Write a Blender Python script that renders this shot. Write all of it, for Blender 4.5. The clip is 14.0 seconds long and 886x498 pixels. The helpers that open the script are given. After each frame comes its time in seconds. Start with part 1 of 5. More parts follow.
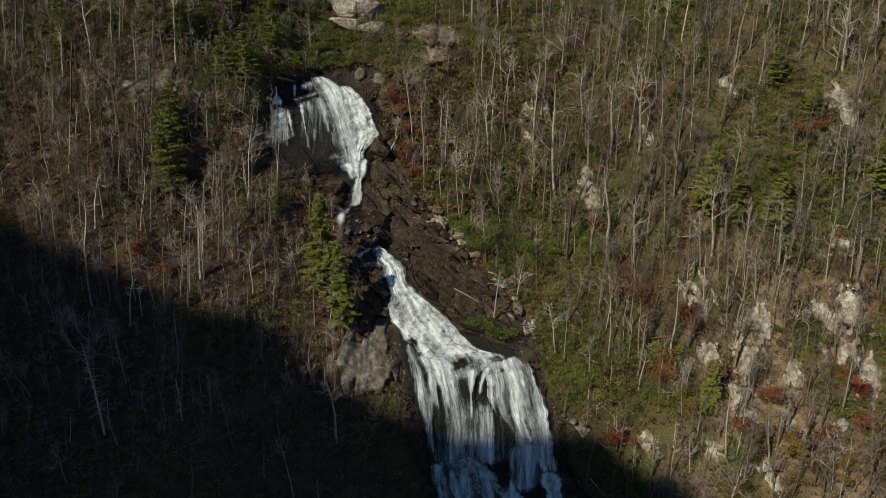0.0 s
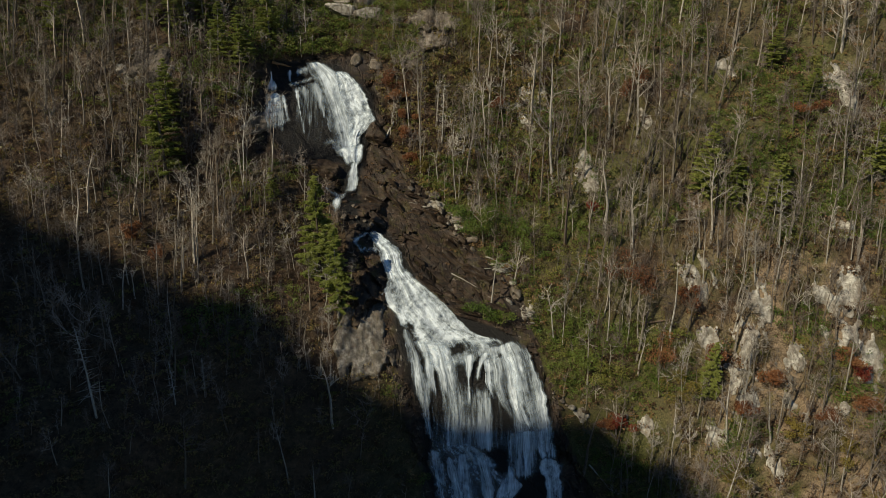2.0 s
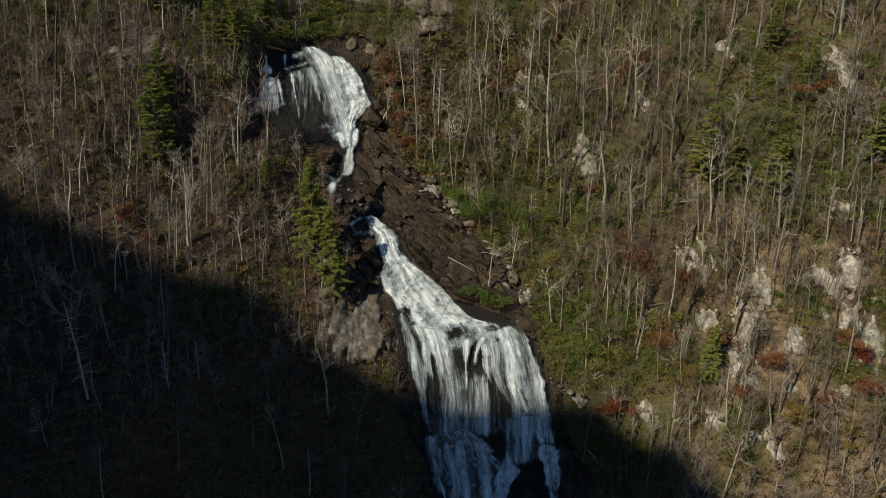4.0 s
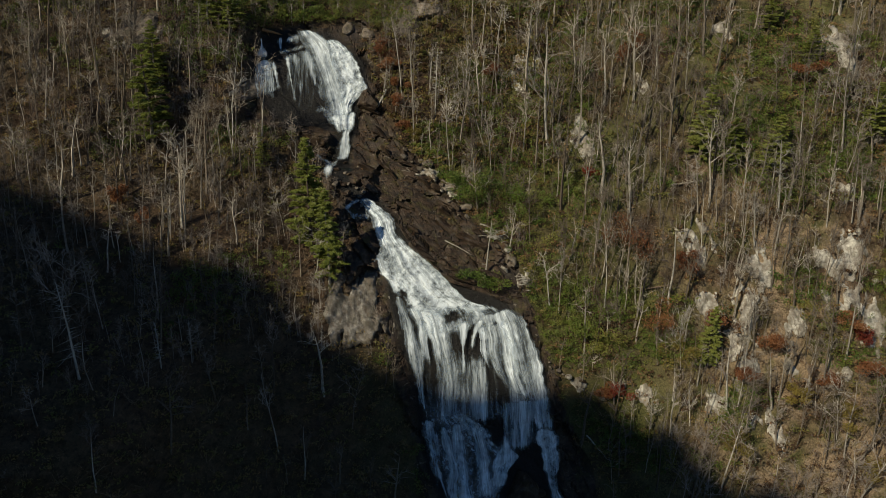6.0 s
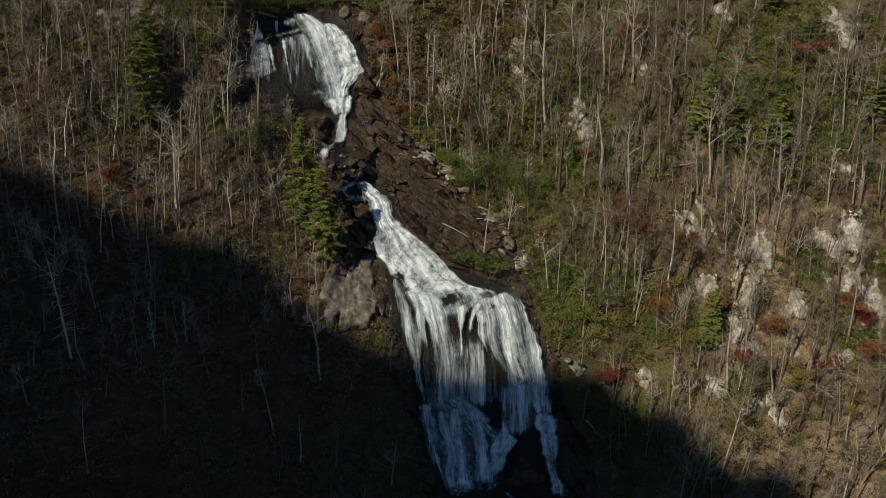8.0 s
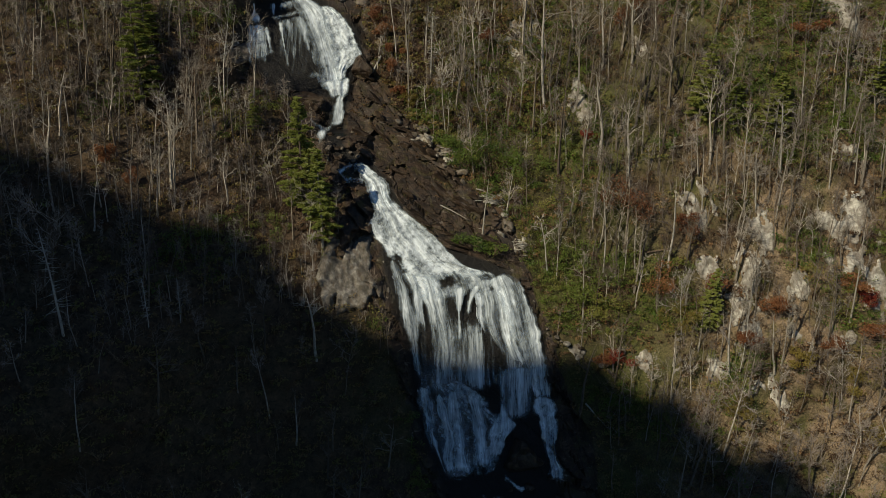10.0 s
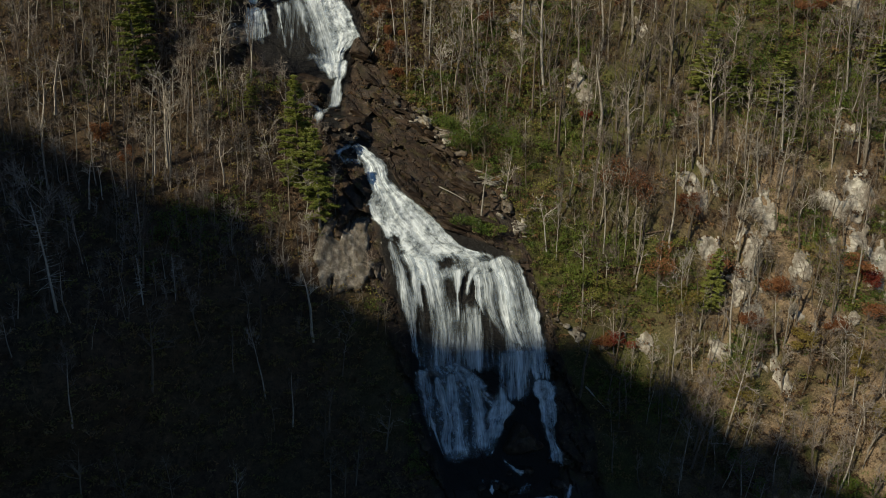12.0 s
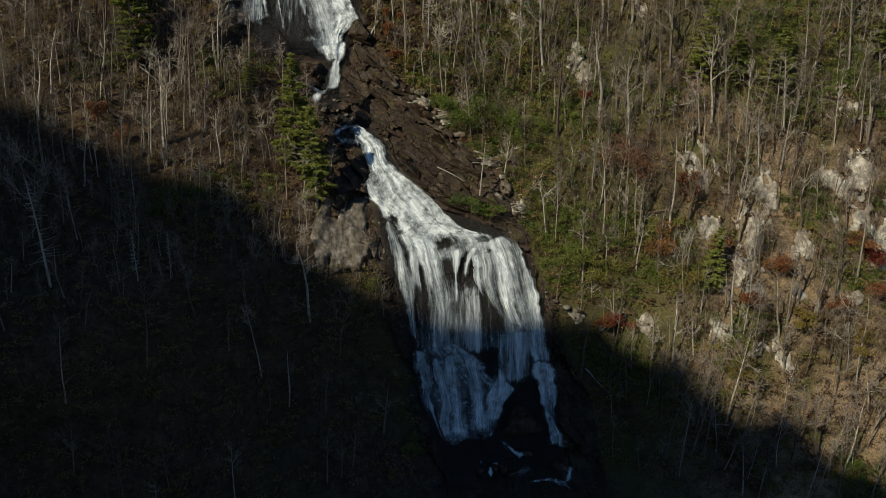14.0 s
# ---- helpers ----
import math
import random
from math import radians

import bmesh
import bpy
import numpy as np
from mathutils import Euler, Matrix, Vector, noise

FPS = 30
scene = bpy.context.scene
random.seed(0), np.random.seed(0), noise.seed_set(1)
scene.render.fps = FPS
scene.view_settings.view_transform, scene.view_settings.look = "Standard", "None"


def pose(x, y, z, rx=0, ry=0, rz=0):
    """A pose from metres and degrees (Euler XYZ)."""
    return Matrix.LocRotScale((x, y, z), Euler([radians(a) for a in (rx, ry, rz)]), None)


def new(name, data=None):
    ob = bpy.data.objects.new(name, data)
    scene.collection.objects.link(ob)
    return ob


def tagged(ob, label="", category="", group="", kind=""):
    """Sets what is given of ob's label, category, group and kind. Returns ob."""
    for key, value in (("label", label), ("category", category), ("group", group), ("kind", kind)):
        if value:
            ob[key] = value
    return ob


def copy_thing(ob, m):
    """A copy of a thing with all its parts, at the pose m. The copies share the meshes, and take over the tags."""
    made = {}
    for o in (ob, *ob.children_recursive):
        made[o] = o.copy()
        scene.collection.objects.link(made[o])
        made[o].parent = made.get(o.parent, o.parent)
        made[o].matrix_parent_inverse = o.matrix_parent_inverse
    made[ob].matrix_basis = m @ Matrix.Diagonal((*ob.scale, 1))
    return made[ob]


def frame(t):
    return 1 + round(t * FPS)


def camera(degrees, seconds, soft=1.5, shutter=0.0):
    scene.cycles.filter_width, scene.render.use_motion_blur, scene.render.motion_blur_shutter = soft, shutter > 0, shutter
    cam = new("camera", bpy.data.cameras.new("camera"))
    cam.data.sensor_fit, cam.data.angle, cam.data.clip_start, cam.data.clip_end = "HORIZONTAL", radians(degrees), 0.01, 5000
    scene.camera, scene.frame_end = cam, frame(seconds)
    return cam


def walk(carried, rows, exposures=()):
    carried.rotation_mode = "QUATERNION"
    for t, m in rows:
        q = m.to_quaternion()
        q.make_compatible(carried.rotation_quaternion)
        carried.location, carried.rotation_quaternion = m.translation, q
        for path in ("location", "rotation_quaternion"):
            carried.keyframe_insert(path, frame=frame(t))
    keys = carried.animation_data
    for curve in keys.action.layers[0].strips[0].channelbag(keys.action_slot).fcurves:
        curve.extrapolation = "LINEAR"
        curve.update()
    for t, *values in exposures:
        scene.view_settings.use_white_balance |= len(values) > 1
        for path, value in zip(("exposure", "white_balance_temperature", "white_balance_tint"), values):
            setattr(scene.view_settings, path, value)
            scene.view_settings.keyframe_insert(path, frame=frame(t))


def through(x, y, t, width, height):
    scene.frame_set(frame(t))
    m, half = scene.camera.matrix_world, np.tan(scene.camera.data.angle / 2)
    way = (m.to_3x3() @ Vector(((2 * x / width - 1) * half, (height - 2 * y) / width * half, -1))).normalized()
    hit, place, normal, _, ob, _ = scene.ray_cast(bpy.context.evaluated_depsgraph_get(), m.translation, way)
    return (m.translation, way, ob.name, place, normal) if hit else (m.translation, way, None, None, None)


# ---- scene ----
cam = camera(62.0, 14.0, soft=0.78)
EYE, TILT, LEAN = 164.25, -22.5, -2.0
# seconds, right, ahead, up from the first eye, yaw, roll, pitch
ROWS = [
    (0, 0.000, 0.000, 0.000, 0.000, 0.000, 0.000),
    (1, 0.165, 1.140, -3.195, -0.074, 0.094, 0.212),
    (2, 0.288, 2.279, -6.395, -0.166, 0.171, 0.414),
    (3, 0.376, 3.423, -9.598, -0.270, 0.232, 0.608),
    (4, 0.438, 4.575, -12.801, -0.380, 0.281, 0.795),
    (5, 0.488, 5.738, -16.006, -0.487, 0.318, 0.978),
    (6, 0.541, 6.911, -19.214, -0.584, 0.344, 1.157),
    (7, 0.618, 8.091, -22.430, -0.666, 0.363, 1.334),
    (8, 0.741, 9.274, -25.659, -0.724, 0.374, 1.512),
    (9, 0.936, 10.453, -28.909, -0.751, 0.381, 1.691),
    (10, 1.235, 11.621, -32.189, -0.741, 0.384, 1.873),
    (11, 1.669, 12.765, -35.510, -0.686, 0.385, 2.060),
    (12, 2.275, 13.874, -38.884, -0.580, 0.386, 2.253),
    (13, 3.093, 14.933, -42.326, -0.415, 0.389, 2.455),
    (14, 4.167, 15.925, -45.852, -0.184, 0.395, 2.666),
]
walk(cam, [(t, pose(0, 0, EYE, TILT, LEAN, 0) @ pose(x, y, z, 90 + pitch, roll, yaw)) for t, x, y, z, yaw, roll, pitch in ROWS],
     exposures=[(0.0, -0.06), (14.0, -0.15)])

# ---- light: low autumn sun from behind the left shoulder, clear blue sky ----
SUN = Vector((-0.58, -0.53, 0.6)).normalized()
world = bpy.data.worlds.new("sky")
scene.world = world
world.use_nodes = True
wn = world.node_tree.nodes
sky = wn.new("ShaderNodeTexSky")
sky.sky_type, sky.sun_disc = "NISHITA", False
sky.sun_elevation = math.asin(SUN.z)
sky.sun_rotation = math.atan2(SUN.x, SUN.y)
sky.ozone_density, sky.dust_density, sky.air_density = 5.0, 0.1, 1.0
wn["Background"].inputs[1].default_value = 0.05
tone = wn.new("ShaderNodeMix")
tone.data_type, tone.blend_type = "RGBA", "MULTIPLY"
tone.inputs[0].default_value, tone.inputs[7].default_value = 1.0, (0.84, 1.04, 1.13, 1)
world.node_tree.links.new(sky.outputs[0], tone.inputs[6])
world.node_tree.links.new(tone.outputs[2], wn["Background"].inputs[0])
sun = new("sun", bpy.data.lights.new("sun", "SUN"))
sun.data.energy, sun.data.angle, sun.data.color = 4.1, radians(0.7), (1.0, 0.9, 0.68)
sun.matrix_world = Matrix.Translation((-400, -300, 600)) @ SUN.to_track_quat("Z", "Y").to_matrix().to_4x4()


# ---- noise and mesh helpers ----
def lattice_hash(ix, iy, iz, seed):
    h = (ix * 374761393 + iy * 668265263 + iz * 1440662683 + seed * 974634777) & 0xFFFFFFFF
    h = ((h ^ (h >> 13)) * 1274126177) & 0xFFFFFFFF
    return ((h ^ (h >> 16)) & 0xFFFFFF) / float(0xFFFFFF)


def vnoise(x, y, z, seed=0):
    x, y, z = np.broadcast_arrays(np.asarray(x, float), np.asarray(y, float), np.asarray(z, float))
    ix, iy, iz = (np.floor(a).astype(np.int64) for a in (x, y, z))
    fx, fy, fz = x - ix, y - iy, z - iz
    fx, fy, fz = (a * a * (3 - 2 * a) for a in (fx, fy, fz))
    out = 0
    for dx in (0, 1):
        for dy in (0, 1):
            for dz in (0, 1):
                w = (fx if dx else 1 - fx) * (fy if dy else 1 - fy) * (fz if dz else 1 - fz)
                out = out + w * lattice_hash(ix + dx, iy + dy, iz + dz, seed)
    return out


def fbm(x, y, z=0.0, seed=0, octaves=4):
    out, amp, tot = 0, 1.0, 0
    for k in range(octaves):
        s = 2.0 ** k
        out = out + amp * vnoise(np.asarray(x) * s, np.asarray(y) * s, np.asarray(z) * s, seed + k)
        tot += amp
        amp *= 0.5
    return out / tot


def mesh_from(name, verts, tris, smooth=False, **attributes):
    """A mesh from arrays of vertices and of triangles or quads, with float attributes on the points."""
    verts, tris = np.asarray(verts, np.float32), np.asarray(tris, np.int32)
    me = bpy.data.meshes.new(name)
    n = tris.shape[1]
    me.vertices.add(len(verts))
    me.vertices.foreach_set("co", verts.ravel())
    me.loops.add(tris.size)
    me.loops.foreach_set("vertex_index", tris.ravel())
    me.polygons.add(len(tris))
    me.polygons.foreach_set("loop_start", np.arange(0, tris.size, n, dtype=np.int32))
    me.polygons.foreach_set("use_smooth", np.full(len(tris), smooth))
    for key, values in attributes.items():
        values = np.asarray(values, np.float32)
        kind = "FLOAT" if values.ndim == 1 else "FLOAT_VECTOR"
        a = me.attributes.new(key, kind, "POINT")
        a.data.foreach_set("value" if values.ndim == 1 else "vector", values.ravel())
    me.update(calc_edges=True)
    return me


def put(name, me, material, parent=None, label="", category="", group="", kind=""):
    ob = new(name, me)
    me.materials.append(material)
    if parent:
        ob.parent = parent
    return tagged(ob, label, category, group, kind)


def grid_faces(rows, cols):
    i = np.arange((rows - 1) * (cols - 1))
    a = (i // (cols - 1)) * cols + i % (cols - 1)
    return np.stack([a, a + 1, a + cols + 1, a + cols], 1)


# ---- materials ----
class Nodes:
    def __init__(self, name):
        self.mat = bpy.data.materials.new(name)
        self.mat.use_nodes = True
        self.t = self.mat.node_tree
        self.t.nodes.clear()
        self.out = self.t.nodes.new("ShaderNodeOutputMaterial")

    def add(self, kind, **sockets):
        n = self.t.nodes.new(kind)
        for k, v in sockets.items():
            self.set(n, k, v)
        return n

    def set(self, n, key, v):
        key = int(key[1:]) if key[0] == "i" and key[1:].isdigit() else key.replace("_", " ")
        s = n.inputs[key]
        if isinstance(v, bpy.types.NodeSocket):
            self.t.links.new(v, s)
        else:
            s.default_value = v

    def coords(self, scale=(1, 1, 1), source="Object"):
        c = self.add("ShaderNodeTexCoord")
        return self.add("ShaderNodeMapping", Vector=c.outputs[source], Scale=scale).outputs[0]

    def noise(self, vec, scale, detail=4, rough=0.55, distort=0.0):
        return self.add("ShaderNodeTexNoise", Vector=vec, Scale=scale, Detail=detail, Roughness=rough, Distortion=distort).outputs[0]

    def ramp(self, fac, *stops):
        n = self.add("ShaderNodeValToRGB", Fac=fac)
        e = n.color_ramp.elements
        while len(e) < len(stops):
            e.new(0.5)
        for el, (p, c) in zip(e, stops):
            el.position = p
            el.color = (*c, 1) if len(c) == 3 else c
        return n.outputs[0]

    def mix(self, fac, a, b):
        n = self.add("ShaderNodeMix")
        n.data_type = "RGBA"
        for sock, v in ((n.inputs[0], fac), (n.inputs[6], a), (n.inputs[7], b)):
            if isinstance(v, bpy.types.NodeSocket):
                self.t.links.new(v, sock)
            else:
                sock.default_value = v if isinstance(v, float) else (*v, 1)
        return n.outputs[2]

    def math(self, op, a, b=0.5, clamp=False):
        n = self.add("ShaderNodeMath", i0=a, i1=b)
        n.operation, n.use_clamp = op, clamp
        return n.outputs[0]

    def attr(self, name, vector=False):
        n = self.add("ShaderNodeAttribute")
        n.attribute_name = name
        return n.outputs[1] if vector else n.outputs[2]

    def tint(self):
        info = self.add("ShaderNodeObjectInfo")
        return self.math("FRACT", self.math("ADD", info.outputs["Random"], self.attr("tint")))

    def bump(self, height, strength, distance=0.1):
        return self.add("ShaderNodeBump", Height=height, Strength=strength, Distance=distance).outputs[0]

    def surface(self, shader):
        self.t.links.new(shader, self.out.inputs[0])
        return self.mat

    def principled(self, color, rough=0.8, normal=None, spec=0.3):
        p = self.add("ShaderNodeBsdfPrincipled", Base_Color=color, Roughness=rough)
        p.inputs["Specular IOR Level"].default_value = spec
        if normal:
            self.t.links.new(normal, p.inputs["Normal"])
        return p.outputs[0]


def rgb(r, g, b):
    return (r, g, b, 1)


def ground_material():
    n = Nodes("forest_floor")
    v = n.coords()
    big, mid, fine = n.noise(v, 0.035, 5), n.noise(v, 0.28, 6, 0.65), n.noise(v, 2.2, 6, 0.7)
    litter = n.ramp(mid, (0.3, (0.022, 0.015, 0.011)), (0.5, (0.06, 0.038, 0.024)), (0.7, (0.13, 0.085, 0.055)))
    litter = n.mix(n.ramp(fine, (0.35, (0, 0, 0)), (0.7, (0.6, 0.6, 0.6))), litter, (0.15, 0.1, 0.062))
    moss = n.ramp(fine, (0.35, (0.035, 0.038, 0.012)), (0.65, (0.13, 0.13, 0.042)))
    spot = n.noise(v, 0.75, 5, 0.7, 0.6)
    litter = n.mix(n.ramp(spot, (0.5, (0, 0, 0)), (0.62, (0.8, 0.8, 0.8))), litter, (0.02, 0.016, 0.011))
    litter = n.mix(n.ramp(spot, (0.28, (0.7, 0.7, 0.7)), (0.4, (0, 0, 0))), litter, (0.27, 0.175, 0.1))
    litter = n.mix(n.math("MULTIPLY", n.ramp(big, (0.4, (0, 0, 0)), (0.56, (1, 1, 1))), n.attr("green")), litter, moss)
    straw = n.mix(n.ramp(fine, (0.4, (0, 0, 0)), (0.62, (0.85, 0.85, 0.85))), n.ramp(mid, (0.35, (0.07, 0.05, 0.03)), (0.65, (0.25, 0.175, 0.105))), (0.42, 0.31, 0.2))
    litter = n.mix(n.math("MULTIPLY", n.ramp(n.noise(v, 0.09, 5, 0.6, 0.4), (0.4, (0, 0, 0)), (0.56, (1, 1, 1))), n.attr("dry")), litter, straw)
    streak = n.noise(n.coords((0.5, 0.5, 0.12)), 1.3, 6, 0.65)
    crack = n.noise(n.coords((0.35, 0.35, 1.4)), 0.7, 7, 0.7, 1.2)
    wet = n.ramp(streak, (0.3, (0.013, 0.0085, 0.006)), (0.52, (0.042, 0.027, 0.018)), (0.74, (0.13, 0.09, 0.06)))
    wide = n.noise(n.coords((0.6, 0.6, 1.6)), 0.16, 4, 0.6)
    wet = n.mix(n.ramp(wide, (0.5, (0, 0, 0)), (0.64, (0.55, 0.55, 0.55))), wet, (0.115, 0.076, 0.05))
    wet = n.mix(n.ramp(crack, (0.42, (0.9, 0.9, 0.9)), (0.5, (0, 0, 0))), wet, (0.015, 0.012, 0.01))
    wet = n.mix(n.ramp(n.noise(v, 0.11, 5, 0.6, 0.4), (0.5, (0, 0, 0)), (0.62, (0.7, 0.7, 0.7))), wet, (0.062, 0.052, 0.045))
    wet = n.mix(n.ramp(n.noise(v, 0.3, 6, 0.68, 0.6), (0.52, (0, 0, 0)), (0.64, (0.8, 0.8, 0.8))), wet, (0.066, 0.057, 0.019))
    wet = n.mix(n.ramp(n.noise(n.coords((0.5, 0.5, 1.1)), 0.8, 6, 0.72, 0.8), (0.6, (0, 0, 0)), (0.68, (0.85, 0.85, 0.85))), wet, (0.26, 0.225, 0.185))
    wet = n.mix(n.math("MULTIPLY", n.attr("soaked"), 0.92), wet, (0.009, 0.009, 0.009))
    edge = n.math("ADD", n.attr("rock"), n.math("MULTIPLY", n.math("SUBTRACT", mid, 0.5), 0.9))
    mask = n.ramp(edge, (0.42, (0, 0, 0)), (0.56, (1, 1, 1)))
    color = n.mix(mask, litter, wet)
    rough = n.add("ShaderNodeMapRange", Value=mask, To_Min=0.95, To_Max=0.6).outputs[0]
    h = n.math("ADD", n.math("MULTIPLY", fine, 0.6), n.math("ADD", mid, crack))
    return n.surface(n.principled(color, rough, n.bump(h, 0.9, 0.5), 0.3))


def rock_material(name, dark, middle, light, moss=0.3, rough=0.85, scale=1.0, relief=0.5):
    n = Nodes(name)
    v = n.coords()
    a, b = n.noise(v, 0.35 * scale, 6, 0.65), n.noise(v, 2.6 * scale, 6, 0.7)
    down = n.noise(n.coords((1, 1, 0.16)), 0.9 * scale, 5, 0.65)
    c = n.ramp(a, (0.3, dark), (0.5, middle), (0.66, light))
    c = n.mix(n.ramp(down, (0.46, (0, 0, 0)), (0.68, (0.75, 0.75, 0.75))), c, dark)
    c = n.mix(n.ramp(b, (0.5, (0, 0, 0)), (0.75, (0.55, 0.55, 0.55))), c, middle)
    patch = n.noise(v, 0.5 * scale, 4, 0.6, 0.4)
    c = n.mix(n.math("MULTIPLY", n.ramp(patch, (0.5, (0, 0, 0)), (0.6, (1, 1, 1))), moss), c, (0.06, 0.055, 0.028))
    soil = n.noise(n.coords((1, 1, 0.5)), 0.85 * scale, 6, 0.7, 0.8)
    c = n.mix(n.math("MULTIPLY", n.ramp(soil, (0.52, (0, 0, 0)), (0.6, (1, 1, 1))), moss), c, (0.13, 0.085, 0.05))
    return n.surface(n.principled(c, rough, n.bump(n.math("ADD", a, n.math("MULTIPLY", b, 0.5)), 0.9, relief), 0.3))


def bark_material(name, a, b, c):
    n = Nodes(name)
    v = n.coords((1, 1, 0.25))
    t = n.tint()
    base = n.ramp(t, (0.0, a), (0.55, b), (1.0, c))
    g = n.noise(v, 5.0, 5, 0.7)
    col = n.mix(n.ramp(g, (0.35, (0.8, 0.8, 0.8)), (0.62, (0, 0, 0))), base, tuple(x * 0.45 for x in a))
    return n.surface(n.principled(col, 0.9, n.bump(g, 0.6, 0.05), 0.2))


def leaf_material(name, *stops, through=0.3):
    n = Nodes(name)
    isl = n.add("ShaderNodeNewGeometry").outputs["Random Per Island"]
    t = n.math("ADD", n.math("MULTIPLY", n.tint(), 0.72), n.math("MULTIPLY", isl, 0.28))
    c = n.ramp(t, *stops)
    d = n.add("ShaderNodeBsdfDiffuse", Color=c, Roughness=0.5).outputs[0]
    tr = n.add("ShaderNodeBsdfTranslucent", Color=c).outputs[0]
    g = n.add("ShaderNodeBsdfGlossy", Roughness=0.45).outputs[0]
    m = n.add("ShaderNodeMixShader", i0=through, i1=d, i2=tr).outputs[0]
    return n.surface(n.add("ShaderNodeMixShader", i0=0.03, i1=m, i2=g).outputs[0])


def foam_material():
    """Broken white water: soft streaks run along the flow, thin parts let the wet rock through."""
    n = Nodes("white_water")
    flow = n.attr("flow", True)
    s1 = n.noise(n.add("ShaderNodeMapping", Vector=flow, Scale=(0.75, 0.06, 1)).outputs[0], 1.0, 3, 0.6, 0.3)
    s2 = n.noise(n.add("ShaderNodeMapping", Vector=flow, Scale=(3.0, 0.2, 1)).outputs[0], 1.0, 4, 0.7, 0.5)
    s3 = n.noise(n.coords((1.3, 0.5, 1.2)), 1.0, 6, 0.72, 1.0)
    streaks = n.math("ADD", n.math("MULTIPLY", s1, 0.45), n.math("MULTIPLY", s2, 0.55))
    blend = n.add("ShaderNodeMix", i0=n.attr("churn"), i2=streaks, i3=s3)
    s = blend.outputs[0]
    dens = n.math("ADD", n.math("MULTIPLY", n.math("SUBTRACT", s, 0.5), 3.1), n.attr("foam"))
    alpha = n.add("ShaderNodeMapRange", Value=dens, From_Min=-0.2, From_Max=1.12).outputs[0]
    alpha = n.math("POWER", alpha, 1.35)
    col = n.ramp(dens, (0.1, (0.44, 0.53, 0.58)), (0.6, (0.62, 0.7, 0.75)), (1.0, (0.8, 0.87, 0.91)))
    p = n.principled(col, 0.8, n.bump(s, 0.6, 0.5), 0.12)
    clear = n.add("ShaderNodeBsdfTransparent").outputs[0]
    return n.surface(n.add("ShaderNodeMixShader", i0=alpha, i1=clear, i2=p).outputs[0])


def pool_material():
    n = Nodes("dark_pool_water")
    h = n.noise(n.coords((1, 1, 1)), 1.6, 5, 0.6)
    return n.surface(n.principled(rgb(0.012, 0.016, 0.016), 0.12, n.bump(h, 0.5, 0.1), 0.5))


M_GROUND = ground_material()
M_PALE = rock_material("pale_lichened_gneiss", (0.14, 0.12, 0.095), (0.38, 0.35, 0.3), (0.68, 0.65, 0.57), 0.45, relief=0.25)
M_TAN = rock_material("tan_weathered_gneiss", (0.07, 0.058, 0.048), (0.19, 0.16, 0.13), (0.34, 0.3, 0.25), 0.5)
M_GREY = rock_material("grey_streaked_gneiss", (0.06, 0.053, 0.045), (0.17, 0.152, 0.13), (0.36, 0.335, 0.295), 0.35)
M_WET = rock_material("wet_dark_gneiss", (0.012, 0.0085, 0.0065), (0.048, 0.032, 0.022), (0.14, 0.1, 0.072), 0.3, 0.45)
M_BARK = bark_material("grey_bark", (0.12, 0.096, 0.074), (0.28, 0.24, 0.19), (0.62, 0.565, 0.48))
M_PALEBARK = bark_material("pale_bark", (0.36, 0.325, 0.27), (0.46, 0.42, 0.36), (0.58, 0.54, 0.47))
M_TWIG = bark_material("bare_twigs", (0.15, 0.117, 0.095), (0.28, 0.235, 0.2), (0.46, 0.41, 0.36))
M_BRUSH = bark_material("bare_brush", (0.12, 0.064, 0.036), (0.19, 0.135, 0.082), (0.38, 0.31, 0.21))
M_DEAD = bark_material("bleached_dead_wood", (0.4, 0.37, 0.32), (0.5, 0.47, 0.41), (0.6, 0.57, 0.5))
M_LOG = bark_material("fallen_wood", (0.16, 0.11, 0.075), (0.24, 0.18, 0.13), (0.34, 0.28, 0.21))
M_ORANGE = bark_material("stripped_orange_wood", (0.34, 0.2, 0.09), (0.42, 0.26, 0.13), (0.5, 0.33, 0.18))
M_EVER = leaf_material("evergreen_shrub_leaves", (0.0, (0.035, 0.068, 0.013)), (0.35, (0.115, 0.175, 0.031)), (0.75, (0.21, 0.215, 0.05)), (1.0, (0.29, 0.245, 0.07)))
M_NEEDLE = leaf_material("pine_needles", (0.0, (0.19, 0.225, 0.046)), (0.5, (0.23, 0.26, 0.058)), (1.0, (0.3, 0.32, 0.085)), through=0.4)
M_RUST = leaf_material("russet_leaves", (0.0, (0.15, 0.055, 0.024)), (0.5, (0.24, 0.1, 0.042)), (1.0, (0.32, 0.16, 0.07)))
M_RED = leaf_material("scarlet_leaves", (0.0, (0.16, 0.025, 0.016)), (1.0, (0.26, 0.06, 0.03)))
M_GOLD = leaf_material("yellow_green_leaves", (0.0, (0.14, 0.11, 0.025)), (1.0, (0.26, 0.2, 0.05)))
M_FOAM = foam_material()
M_POOL = pool_material()

